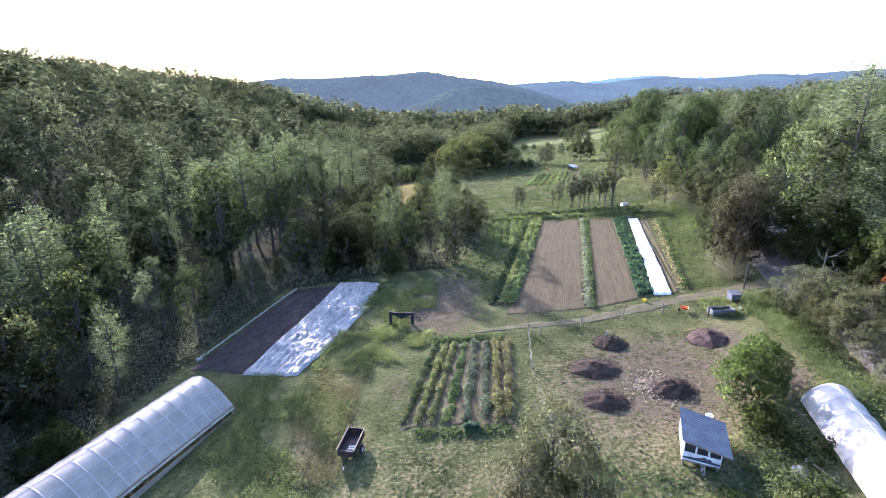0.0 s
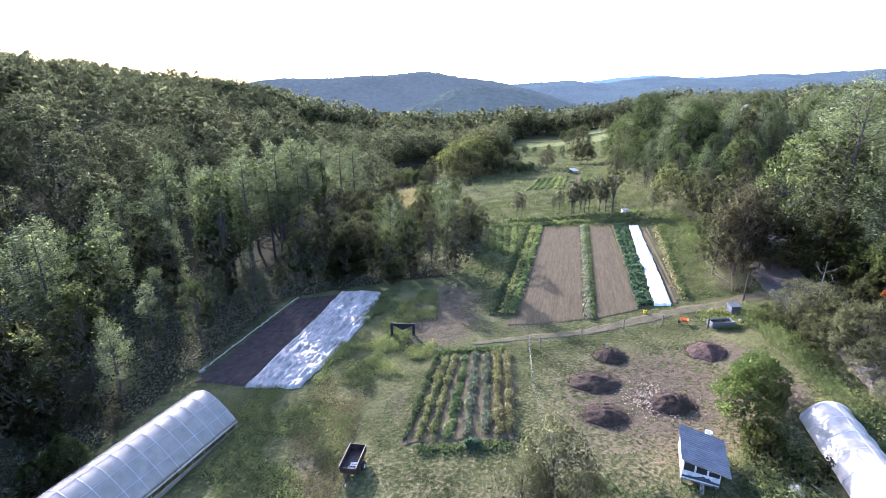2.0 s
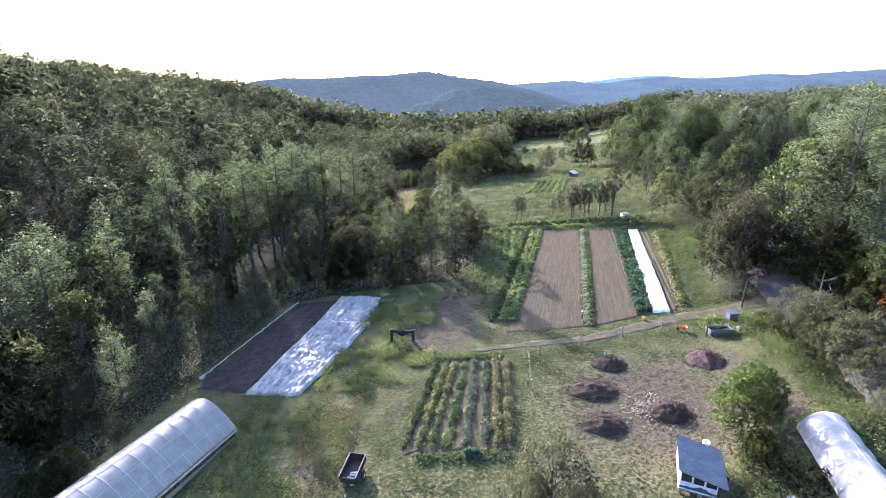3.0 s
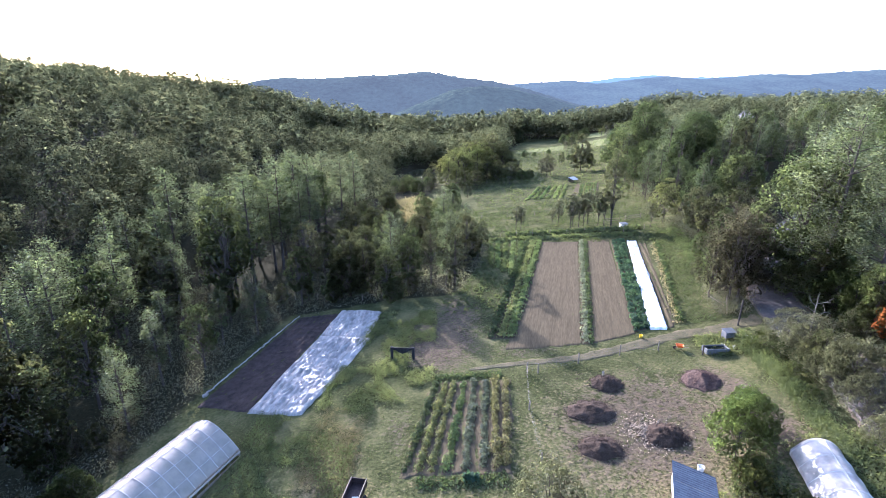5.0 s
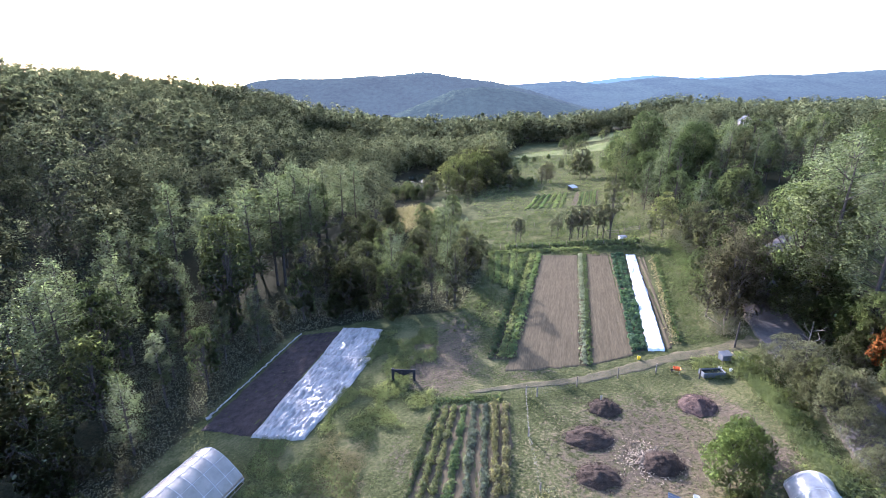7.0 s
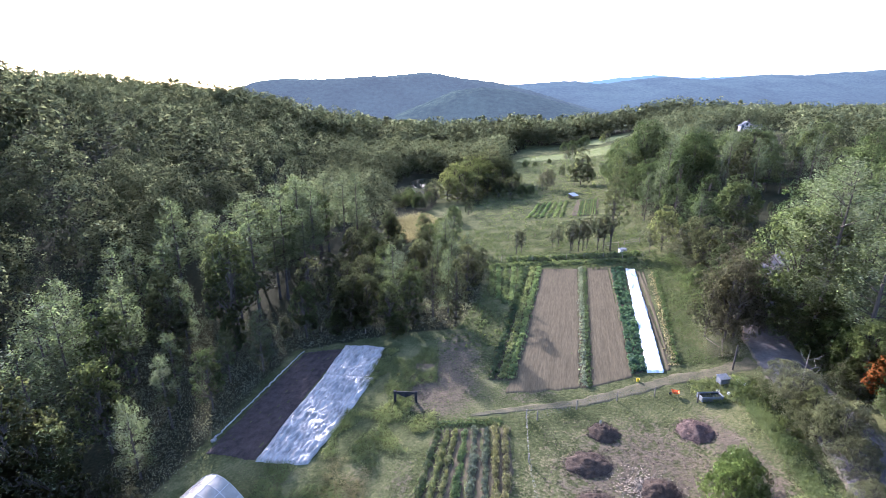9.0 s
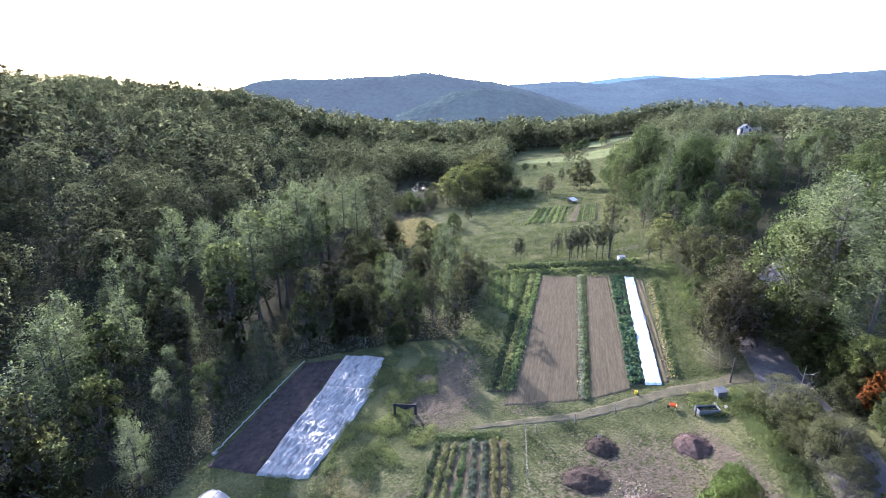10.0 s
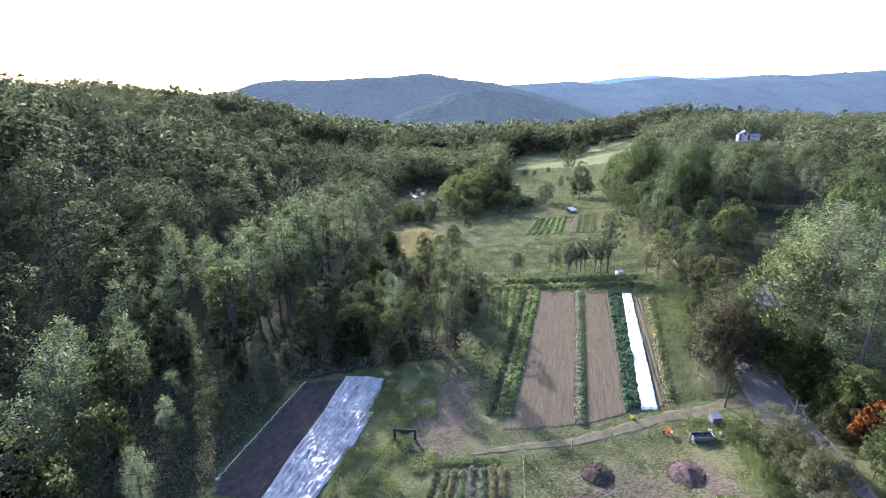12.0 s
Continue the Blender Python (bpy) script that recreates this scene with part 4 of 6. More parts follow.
def cover(corners, nu, nv, h, mat, label, scale, amp, hem=0.1):
    """A fabric cover over a bed: the wrinkled sheet, and the rolled hems that hold its near end and one long side."""
    v, f = drape(corners, nu, nv, h, cloth(scale, amp), 0.0)
    v = [(x + 0.09 * noise.noise((x, y, 1.5)), y + 0.12 * noise.noise((x, y, 7.5)), z) for x, y, z in v]
    root = thing("row_cover", Matrix(), label, "row cover", "row covers over the beds")
    part("sheet", quads("sheet", v, mat, f, True), root)
    for a, b in ((corners[0], corners[1]), (corners[1], corners[2])):
        n = int(math.hypot(b[0] - a[0], b[1] - a[1]) * 3)
        pts = []
        for k in range(n + 1):
            x, y = a[0] + (b[0] - a[0]) * k / n, a[1] + (b[1] - a[1]) * k / n
            x, y = x + 0.22 * noise.noise((x * 0.9, y * 0.9, 11)), y + 0.18 * noise.noise((x * 0.9, y * 0.9, 14))
            pts.append((x, y, gz(x, y) + 0.12 + 0.05 * noise.noise((x * 2, y * 2, 3))))
        part("rolled_hem", Geo().tube(pts, [hem * (0.8 + 0.6 * noise.noise((k * 0.7, a[0], 5))) for k in range(n + 1)], 6).mesh("rolled_hem", mat, True), root)
    return root


cover([(-20.3, 40.7), (-14.6, 39.7), (-10.0, 54.6), (-16.9, 56.2)], 60, 130, 0.22, CLOTH, "big white wrinkled fabric cover over a crop bed", 1.35, 0.27)
cover([(-16.7, 56.6), (-10.6, 55.0), (-9.6, 62.7), (-15.5, 64.2)], 50, 70, 0.26, CLOTH, "smaller white wrinkled fabric cover beside the large one", 1.35, 0.27)
cover([(26.0, 51.8), (27.9, 51.5), (38.6, 87.7), (37.0, 88.3)], 18, 160, 0.22, BRIGHTCLOTH, "long narrow bright white fabric cover over one bed", 0.9, 0.07, 0.05)

# gathered strip of fabric along the dark bed
g = Geo()
pts = []
for k in range(90):
    s = k / 89
    x, y = -27.1 + 5.0 * s + 0.36 * noise.noise((s * 34, 1, 0)), 44.1 + 19.6 * s
    pts.append((x, y, gz(x, y) + 0.1))
g.tube(pts, [0.085 + 0.075 * noise.noise((k * 0.9, 3, 0)) + (0.16 if k < 3 else 0) for k in range(90)], 7)
single("gathered_cover", g.mesh("gathered_cover", CLOTH, True), Matrix(), "white fabric cover gathered into a long roll on the ground", "row cover", "row covers over the beds")

# ---- crops ----


def crop_row(a, b, width, height, n, size, mat, label, name="crop_row", group="garden rows", long=1.3, gaps=0.0):
    """A ragged row of leafy plants from a to b that cannot be told apart."""
    r = np.random.default_rng(int(abs(a[0] * 31 + a[1] * 7 + b[0] * 13) * 10))
    t = r.random(n)
    if gaps:
        t = t[[noise.noise((q * 9, a[0], 0)) > -0.35 - (1 - gaps) for q in t]]
    n = len(t)
    L = math.hypot(b[0] - a[0], b[1] - a[1])
    side = np.array([b[1] - a[1], a[0] - b[0]]) / L
    o = r.normal(0, width * 0.27, n)
    x, y = a[0] + (b[0] - a[0]) * t + side[0] * o, a[1] + (b[1] - a[1]) * t + side[1] * o
    hh = height * (0.55 + 0.6 * np.array([noise.noise((p * 1.3, q * 1.3, 1)) for p, q in zip(x, y)])) * np.clip(1.1 - np.abs(o) / width, 0.3, 1)
    z = np.array([gz(p, q) for p, q in zip(x, y)]) + 0.06 + np.abs(hh) * (0.35 + 0.75 * r.random(n))
    c = np.stack([x, y, z], 1)
    out = np.stack([side[0] * o / width, side[1] * o / width, np.full(n, 0.7)], 1)
    return single(name, quads(name, leaves(r, c, out, size, long, 0.7), mat), Matrix(), label, "crops", group, "stuff")


PLANTS = {}


def plant_row(a, b, pitch, width, height, leafs, size, mat, label, group):
    """A row whose plants stand one by one: each a tuft of leaves, a few shapes used over and over."""
    r = np.random.default_rng(int(abs(a[0] * 17 + a[1] * 5 + b[0] * 29) * 10))
    if mat.name not in PLANTS:
        shapes = []
        for k in range(5):
            d = sphere(r, leafs)
            d[:, 2] = np.abs(d[:, 2])
            q = d * (0.35 + 0.65 * r.random((leafs, 1))) * np.array([width * 0.5, width * 0.5, height])
            shapes.append(quads("plant", leaves(r, q, d + np.array([0, 0, 0.3]), size, 1.5, 0.55, 0.27), mat))
        PLANTS[mat.name] = shapes
    root = thing("crop_row", Matrix(), label, "crops", group)
    n = int(math.hypot(b[0] - a[0], b[1] - a[1]) / pitch)
    for k in range(n):
        t = (k + 0.5 + r.normal(0, 0.2)) / n
        x, y = a[0] + (b[0] - a[0]) * t + r.normal(0, 0.08), a[1] + (b[1] - a[1]) * t
        s = (0.7 + 0.55 * r.random()) * (0.85 + 0.4 * noise.noise((x * 0.5, y * 0.5, 4)))
        if r.random() < 0.05:
            continue
        ob = part("plant", PLANTS[mat.name][int(r.integers(0, 5))], root)
        ob.matrix_basis = Matrix.Translation((x, y, gz(x, y) + 0.06)) @ Matrix.Rotation(r.random() * 6.28, 4, "Z") @ Matrix.Diagonal((s, s, s * (0.8 + 0.4 * r.random()), 1))


NEAR = [-3.2, -2.1, -1.1, 0.3, 1.75, 3.3, 4.35, 5.25]
FAR = [-0.75, 0.35, 1.25, 2.35, 3.45, 4.65, 5.6, 6.75]
LOOK = [(DARKCROP, "row of dark green bean plants", 0.55), (OLIVECROP, "row of olive-green leafy plants", 0.6), (OLIVECROP, "row of olive-green plants with pale tops", 0.65),
        (LIMECROP, "row of low bright green leafy crop", 0.35), (GREYCROP, "row of grey-green cabbages", 0.5), (GREYCROP, "row of grey-green leafy plants", 0.55),
        (YELLOWCROP, "row of yellow-tipped flowering plants", 0.85), (YELLOWCROP, "row of yellow and orange flowering plants", 0.9)]
for xn, xf, (mat, label, h) in zip(NEAR, FAR, LOOK):
    plant_row((xn, 30.6), (xf, 43.2), 0.31, 1.0, h, 66, 0.17, mat, label, "garden rows")
crop_row((-2.2, 29.4), (5.2, 29.4), 1.3, 0.22, 700, 0.18, WEED, "strip of low weeds at the garden's end")
crop_row((1.6, 29.7), (2.9, 29.6), 0.8, 0.5, 160, 0.3, KALE, "dark green cabbage plants at the garden's end")
crop_row((-1.0, 44.2), (6.4, 44.2), 1.2, 0.4, 700, 0.2, WEED, "strip of weeds at the garden's far end")
F = "field rows"
for k in range(3):
    s = (k + 0.5) / 3
    plant_row((23.9 + 2.0 * s, 51.5 + 0.4 * s), (34.2 + 2.7 * s, 89.2), 0.5, 1.0, 0.6, 40, 0.32, KALE, "row of dark blue-green kale", F)
crop_row((17.3, 49.4), (28.6, 91), 0.9, 0.5, 1700, 0.26, GREYCROP, "row of grey-green plants and weeds", group=F, gaps=0.5)
crop_row((17.8, 49.4), (29.4, 91), 0.8, 0.45, 1400, 0.24, WEED, "row of ragged green plants", group=F, gaps=0.4)
for a, b, mat, h in (((6.0, 52.4), (18.0, 94), DARKCROP, 0.5), ((7.4, 52.2), (19.2, 93.6), WEED, 0.45), ((8.5, 52.1), (20.4, 93.2), LIMECROP, 0.5)):
    crop_row(a, b, 1.15, h + 0.15, 2300, 0.3, mat, "row of green vegetable plants", group=F, gaps=0.5)
for k in range(5):
    crop_row((7.6 - 0.9 * k + 5, 72 + 2 * k), (16.8 - 1.6 * k, 94.5 + 0.6 * k), 1.0, 0.4, 800, 0.3, (WEED, LIMECROP)[k % 2], "row of lush green cover crop", group=F)
crop_row((29.8, 52.4), (40.3, 84), 1.0, 0.5, 600, 0.24, DRYWEED, "row of dry weeds along the field", group=F, gaps=0.5)
crop_row((30.4, 53), (41, 84), 0.9, 0.5, 1100, 0.26, WEED, "row of green weeds along the field", group=F)
crop_row((10.5, 96.5), (41, 92.5), 2.4, 0.8, 2400, 0.34, WEED, "tall weeds along the field's end", group=F)
crop_row((14, 100), (43, 96.5), 2.6, 1.0, 2600, 0.36, WEED, "bushy hedge strip under the thin trees", group=F)
for k in range(8):
    crop_row((40.6 + 0.72 * k, 136), (48.2 + 0.72 * k, 158.6), 0.36, 0.35, 420, 0.26, (WEED, LIMECROP)[k % 2], "green crop row in the far bed", group="far rows")
for k in range(6):
    crop_row((26 + 1.9 * k, 139 - 0.5 * k), (33.5 + 1.9 * k, 159), 0.9, 0.4, 420, 0.45, (LIMECROP, WEED)[k % 2], "green crop row in the far field", group="far rows")
for k in range(3):
    crop_row((55 + 2.2 * k, 140), (60 + 2.2 * k, 160), 1.2, 0.5, 420, 0.45, LIMECROP, "pale green crop row by the east wood", group="far rows")

# ---- weeds and grass ----


def weeds(name, n, place, height, size, mat, label, per=9, category="weeds"):
    """Tufts over a piece of land; place(r) gives a spot or None."""
    r = np.random.default_rng(hash_of(label))
    cs, hs = [], []
    while len(cs) < n:
        p = place(r)
        if p:
            cs.append((p[0], p[1], gz(*p[:2])))
            hs.append(height * (0.4 + 0.9 * r.random()))
    c, hs = np.repeat(np.array(cs), per, 0), np.repeat(np.array(hs), per)
    k = len(c)
    q = r.normal(0, 1, (k, 3)) * np.array([0.5, 0.5, 0]) * hs[:, None]
    q[:, 2] = hs * (0.1 + 0.9 * r.random(k))
    out = np.stack([q[:, 0], q[:, 1], np.full(k, 0.35)], 1)
    return single(name, quads(name, leaves(r, c + q, out, size * 0.72, 1.7, 0.6, 0.24), mat), Matrix(), label, category, kind="stuff")


def spot(x0, x1, y0, y1, test=None):
    def f(r):
        x, y = r.uniform(x0, x1), r.uniform(y0, y1)
        return (x, y) if test is None or test(x, y) else None
    return f


BEDS = [[(-3.6, 30), (5.6, 30), (7.4, 43.6), (-1.3, 43.6)], [(7.4, 49), (31, 52), (41, 86), (20, 93), (5, 52)], [(-27, 42), (-14, 39), (-9, 63.5), (-22, 64.5)], YARD,
        [(-30, 37.5), (-18, 35), (-27, 6), (-36, 8)]]


def lawn(x, y):
    return woods(x, y) < 0.3 and not any(inside(x, y, b) for b in BEDS) and noise.noise((x * 0.25, y * 0.25, 8)) > -0.35


def wild(x, y):
    return woods(x, y) < 0.4 and not any(inside(x, y, b) for b in BEDS) and noise.noise((x * 0.2, y * 0.2, 2)) > -0.05


weeds("grass", 16000, spot(-22, 36, 15, 60, lawn), 0.06, 0.13, BLADES, "rough mown grass with clover tufts", 2, "grass")
weeds("grass", 5200, spot(30, 46, 52.5, 92, lambda x, y: 31.2 + 0.3 * (y - 53) < x < 36.6 + 0.29 * (y - 53)), 0.13, 0.16, MEADOW, "green mown strip beside the beds", 3, "grass")
weeds("grass", 7000, spot(0, 55, 60, 130, lawn), 0.3, 0.32, MEADOW, "meadow grass beyond the beds", 4, "grass")
weeds("grass", 8000, spot(10, 150, 130, 330, lambda x, y: woods(x, y) < 0.4), 0.3, 0.55, MEADOW, "far meadow grass", 3, "grass")
weeds("weeds", 3200, spot(-19, -7, 14, 40, lambda x, y: wild(x, y) and x < -8 + 0.1 * (y - 30)), 0.5, 0.14, WEED, "waist-high green weeds by the greenhouse", 13)
weeds("weeds", 700, spot(-12.5, -7.5, 25, 40, lambda x, y: noise.noise((x * 0.3, y * 0.3, 5)) > -0.2), 0.5, 0.12, DRYWEED, "dry brown weeds beside the cart", 16)
weeds("weeds", 2400, spot(-13, -1, 40, 62, lambda x, y: not inside(x, y, BEDS[2]) and noise.noise((x * 0.25, y * 0.25, 6)) > 0.0), 0.5, 0.17, WEED, "lush weeds between cover and garden", 12)
weeds("weeds", 1500, spot(20, 36, 14, 31, lambda x, y: not inside(x, y, YARD) and abs(x - 27) + 0.3 * y > 9.5), 0.7, 0.22, WEED, "tangled weeds round the coop and tunnel", 13)
weeds("weeds", 900, spot(5, 24, 13, 26.5, lambda x, y: y < 25 or x < 12), 0.5, 0.2, WEED, "rank weeds before the coop", 12)
weeds("weeds", 1500, spot(30, 37.5, 28, 48, lambda x, y: abs(x - 31.0 - 0.21 * (y - 29.7)) < 0.55), 1.0, 0.17, WEED, "tall vine-covered hedge between yard and road", 18, "hedge")
weeds("weeds", 500, spot(29.5, 35.5, 44.8, 49.2), 0.45, 0.2, WEED, "weeds round the water trough", 12)
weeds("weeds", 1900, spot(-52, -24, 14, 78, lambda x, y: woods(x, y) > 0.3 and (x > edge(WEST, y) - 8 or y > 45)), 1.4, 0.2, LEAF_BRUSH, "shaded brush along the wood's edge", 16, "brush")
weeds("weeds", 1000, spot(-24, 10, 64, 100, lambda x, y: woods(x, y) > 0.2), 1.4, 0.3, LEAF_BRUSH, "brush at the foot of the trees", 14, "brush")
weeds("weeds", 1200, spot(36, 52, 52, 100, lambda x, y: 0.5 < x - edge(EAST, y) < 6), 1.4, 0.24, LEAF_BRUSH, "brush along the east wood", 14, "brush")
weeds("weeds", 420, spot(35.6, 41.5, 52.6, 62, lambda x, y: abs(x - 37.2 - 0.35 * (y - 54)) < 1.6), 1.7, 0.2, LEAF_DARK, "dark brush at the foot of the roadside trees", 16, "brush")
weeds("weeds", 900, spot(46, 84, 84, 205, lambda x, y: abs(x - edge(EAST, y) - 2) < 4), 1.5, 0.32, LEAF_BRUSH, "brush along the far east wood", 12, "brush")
weeds("reeds", 1300, spot(-24, 8, 120, 180, lambda x, y: ((x + 10) / 9) ** 2 + ((y - 140) / 17) ** 2 + 0.9 * noise.noise((x * 0.15, y * 0.15, 3)) < 0.8), 1.5, 0.42, REED, "tan dry reeds on a wet meadow", 9, "reeds")
weeds("weeds", 900, spot(33, 48, 54, 92, lambda x, y: 36.2 + 0.27 * (y - 54) < x < 38.6 + 0.27 * (y - 54)), 0.7, 0.22, WEED, "pale green weeds along the headland", 10)
for x, y, h, k in ((23.6, 30.4, 5.9, "deepbush"), (25.5, 31.8, 5.4, "deepbush"), (26.2, 33.6, 4.2, "deepbush"), (23.2, 28.0, 2.6, "bush"), (22.8, 27.0, 2.6, "shrub"), (24.6, 25.0, 2.0, "shrub"), (36.5, 28.0, 4.6, "bush"),
                   (33.5, 38, 2.0, "shrub"), (35, 42, 2.2, "shrub"), (35.8, 44.6, 2.6, "shrub"), (34.0, 44.5, 1.8, "shrub"), (32.5, 35, 1.8, "shrub"), (36.4, 40.4, 2.4, "shrub"), (37.0, 42.2, 2.2, "shrub"),
                    (22.5, 21.5, 1.6, "shrub"), (20, 20.5, 1.4, "shrub"), (14, 21, 1.3, "shrub"), (17.5, 21.5, 1.4, "shrub")):
    plant(k, x, y, h, "bushes round the yard")
plant("willow", 7.2, 24.2, 6.6, "bushes round the yard")
plant("willow", 35.9, 39.4, 4.2, "bushes round the yard", 1.1)
plant("willow", 35.6, 37.0, 4.8, "bushes round the yard")
plant("willow", 37.2, 43.6, 2.6, "bushes round the yard", 1.2)
for x, y, h, k in ((35.6, 34.6, 6.2, "willow"), (37.0, 41.2, 4.4, "willow"), (36.4, 36.0, 5.0, "willow"), (38.2, 38.6, 3.6, "greytree"), (34.6, 32.0, 4.6, "willow"), (43.0, 42.4, 5.0, "willow"),
                   (44.6, 43.4, 6.5, "greytree"), (45.4, 46.4, 6.0, "ash"), (43.0, 37.0, 5.0, "willow"), (33.6, 29.0, 3.6, "willow"), (42.0, 33.0, 6.0, "ash"), (36.6, 43.6, 5.6, "willow"), (36.2, 40.4, 6.0, "willow"), (35.7, 38.0, 5.6, "greytree"),
                   (43.6, 44.6, 7.5, "ash"), (43.3, 41.6, 7.0, "greytree"), (41.8, 36.6, 4.5, "ash"), (44.6, 48.0, 7.0, "ash"), (45.6, 50.5, 8.0, "greytree")):
    plant(k, x, y, h, "bushes round the yard")
plant("willow", 4.9, 22.6, 4.8, "bushes round the yard", 1.1)
plant("willow", 8.8, 22.4, 4.0, "bushes round the yard")

# ---- dead roadside tree ----
r = np.random.default_rng(5)
root = thing("dead_tree", Matrix.Translation((36.7, 41.2, gz(36.7, 41.2) - 0.1)), "bare grey dead tree with broken limbs by the road", "tree")
part("trunk", Geo().tube([(0, 0, 0), (0.1, 0, 2.5), (0, 0.1, 5), (-0.1, 0, 7.6)], [0.12, 0.09, 0.06, 0.015], 7).mesh("trunk", DEADWOOD), root)
for k in range(11):
    z, a, l = 1.4 + 0.5 * k + 0.3 * r.random(), r.random() * 6.28, 0.7 + 1.5 * r.random()
    g = Geo().tube([(0, 0, z), (math.cos(a) * l * 0.6, math.sin(a) * l * 0.6, z + 0.4), (math.cos(a) * l, math.sin(a) * l, z + 0.2 + 1.2 * r.random())], [0.035, 0.025, 0.01], 5)
    g.tube([(math.cos(a) * l * 0.6, math.sin(a) * l * 0.6, z + 0.4), (math.cos(a + 0.5) * l, math.sin(a + 0.5) * l, z + 0.9)], [0.022, 0.008], 4)
    part("limb", g.mesh("limb", DEADWOOD), root)

# ---- greenhouse ----


def hoop(w, side, top, n=14, bow=1.75):
    """Profile of a hoop house across its width: (across, up)."""
    pts = [(-w / 2, 0.0), (-w / 2, side)]
    for k in range(1, n):
        a = math.pi * (1 - k / n)
        pts.append((w / 2 * math.cos(a) * (1 - 0.04 * math.sin(a)), side + (top - side) * (1 - abs(math.cos(a)) ** bow)))
    return pts + [(w / 2, side), (w / 2, 0.0)]


def shell(prof, length, cols, sag):
    """A film stretched over hoops along y from 0 to -length, dipping a little between them."""
    verts = []
    for j in range(cols * 4 + 1):
        s = j / 4
        dip = sag * abs(math.sin(math.pi * s))
        for q, (a, z) in enumerate(prof):
            k = 1 - dip / 3
            verts.append((a * k, -length * j / (cols * 4), z - dip * 0.5 + 0.012 * noise.noise((a * 2, s * 2, 0))))
    n = len(prof)
    faces = [(j * n + i, j * n + i + 1, (j + 1) * n + i + 1, (j + 1) * n + i) for j in range(cols * 4) for i in range(n - 1)]
    return verts, faces


def greenhouse():
    W, L, T, S, bays = 6.5, 29.0, 3.3, 1.0, 24
    ang = math.atan2(-0.314, 0.949)
    x, y = -18.6 - 0.949 * W / 2, 34.3 + 0.314 * W / 2
    zs = gz(x, y) + 0.05
    m = Matrix.Translation((x, y, zs)) @ Matrix.Rotation(ang, 4, "Z") @ Matrix.Rotation(-0.012, 4, "X")
    root = thing("greenhouse", m, "long hoop greenhouse under bluish-white plastic film with open sides", "greenhouse")
    full = hoop(W, S, T)
    v, f = shell(full[1:-1], L, bays, 0.03)
    part("film_cover", quads("film_cover", v, FILM, f, True), root, "taut milky plastic film over the hoops")
    rib = [(a * 1.006, z + 0.025) for a, z in full]
    for k in range(bays + 1):
        g = Geo().tube([(a, -L * k / bays, z - (0.3 if q in (0, len(rib) - 1) else 0)) for q, (a, z) in enumerate(rib)], 0.016, 5, False)
        part("hoop", g.mesh("hoop", PIPE), root, "pale steel hoop")
    for q in (4, 6, 8, 10, 12):
        a, z = full[q]
        part("purlin", Geo().tube([(a, 0, z + 0.02), (a, -L, z + 0.02)], 0.013, 5).mesh("purlin", PIPE), root)
    for sx in (-1, 1):
        part("hip_board", Geo().box((sx * (W / 2 + 0.02), -L / 2, S), (0.06, L, 0.16)).mesh("hip_board", WOOD), root)
        part("base_board", Geo().box((sx * (W / 2 + 0.03), -L / 2, 0.02), (0.06, L, 0.5)).mesh("base_board", WOOD), root)
        part("rolled_side", Geo().tube([(sx * (W / 2 + 0.08), 0, S - 0.2), (sx * (W / 2 + 0.08), -L, S - 0.2)], 0.08, 7).mesh("rolled_side", CLOTH), root, "rolled-up film side curtain")
    for yy in (0.0, -L):
        end = [(a * 0.995, yy, z) for a, z in full]
        part("end_wall", Geo().add(end, [tuple(range(len(end)))]).mesh("end_wall", FILM), root)
    for dx in (-0.7, 0.7):
        part("door_post", Geo().box((dx, 0.03, 1.05), (0.08, 0.06, 2.1)).mesh("door_post", WOOD), root)
    part("door_head", Geo().box((0, 0.03, 2.13), (1.5, 0.06, 0.08)).mesh("door_head", WOOD), root)
    crop = np.random.default_rng(9)
    n = 5200
    c = np.stack([crop.choice([-2.4, -1.2, 0, 1.2, 2.4], n) + crop.normal(0, 0.2, n), -crop.random(n) * L, 0.1 + crop.random(n) * 0.9], 1)
    rows = single("tunnel_crops", quads("tunnel_crops", leaves(crop, c, np.array([0, 0, 0.6]), 0.26, 1.3), LEAF), m.copy(), "rows of leafy plants growing under the film", "crops")
    return rows


greenhouse()


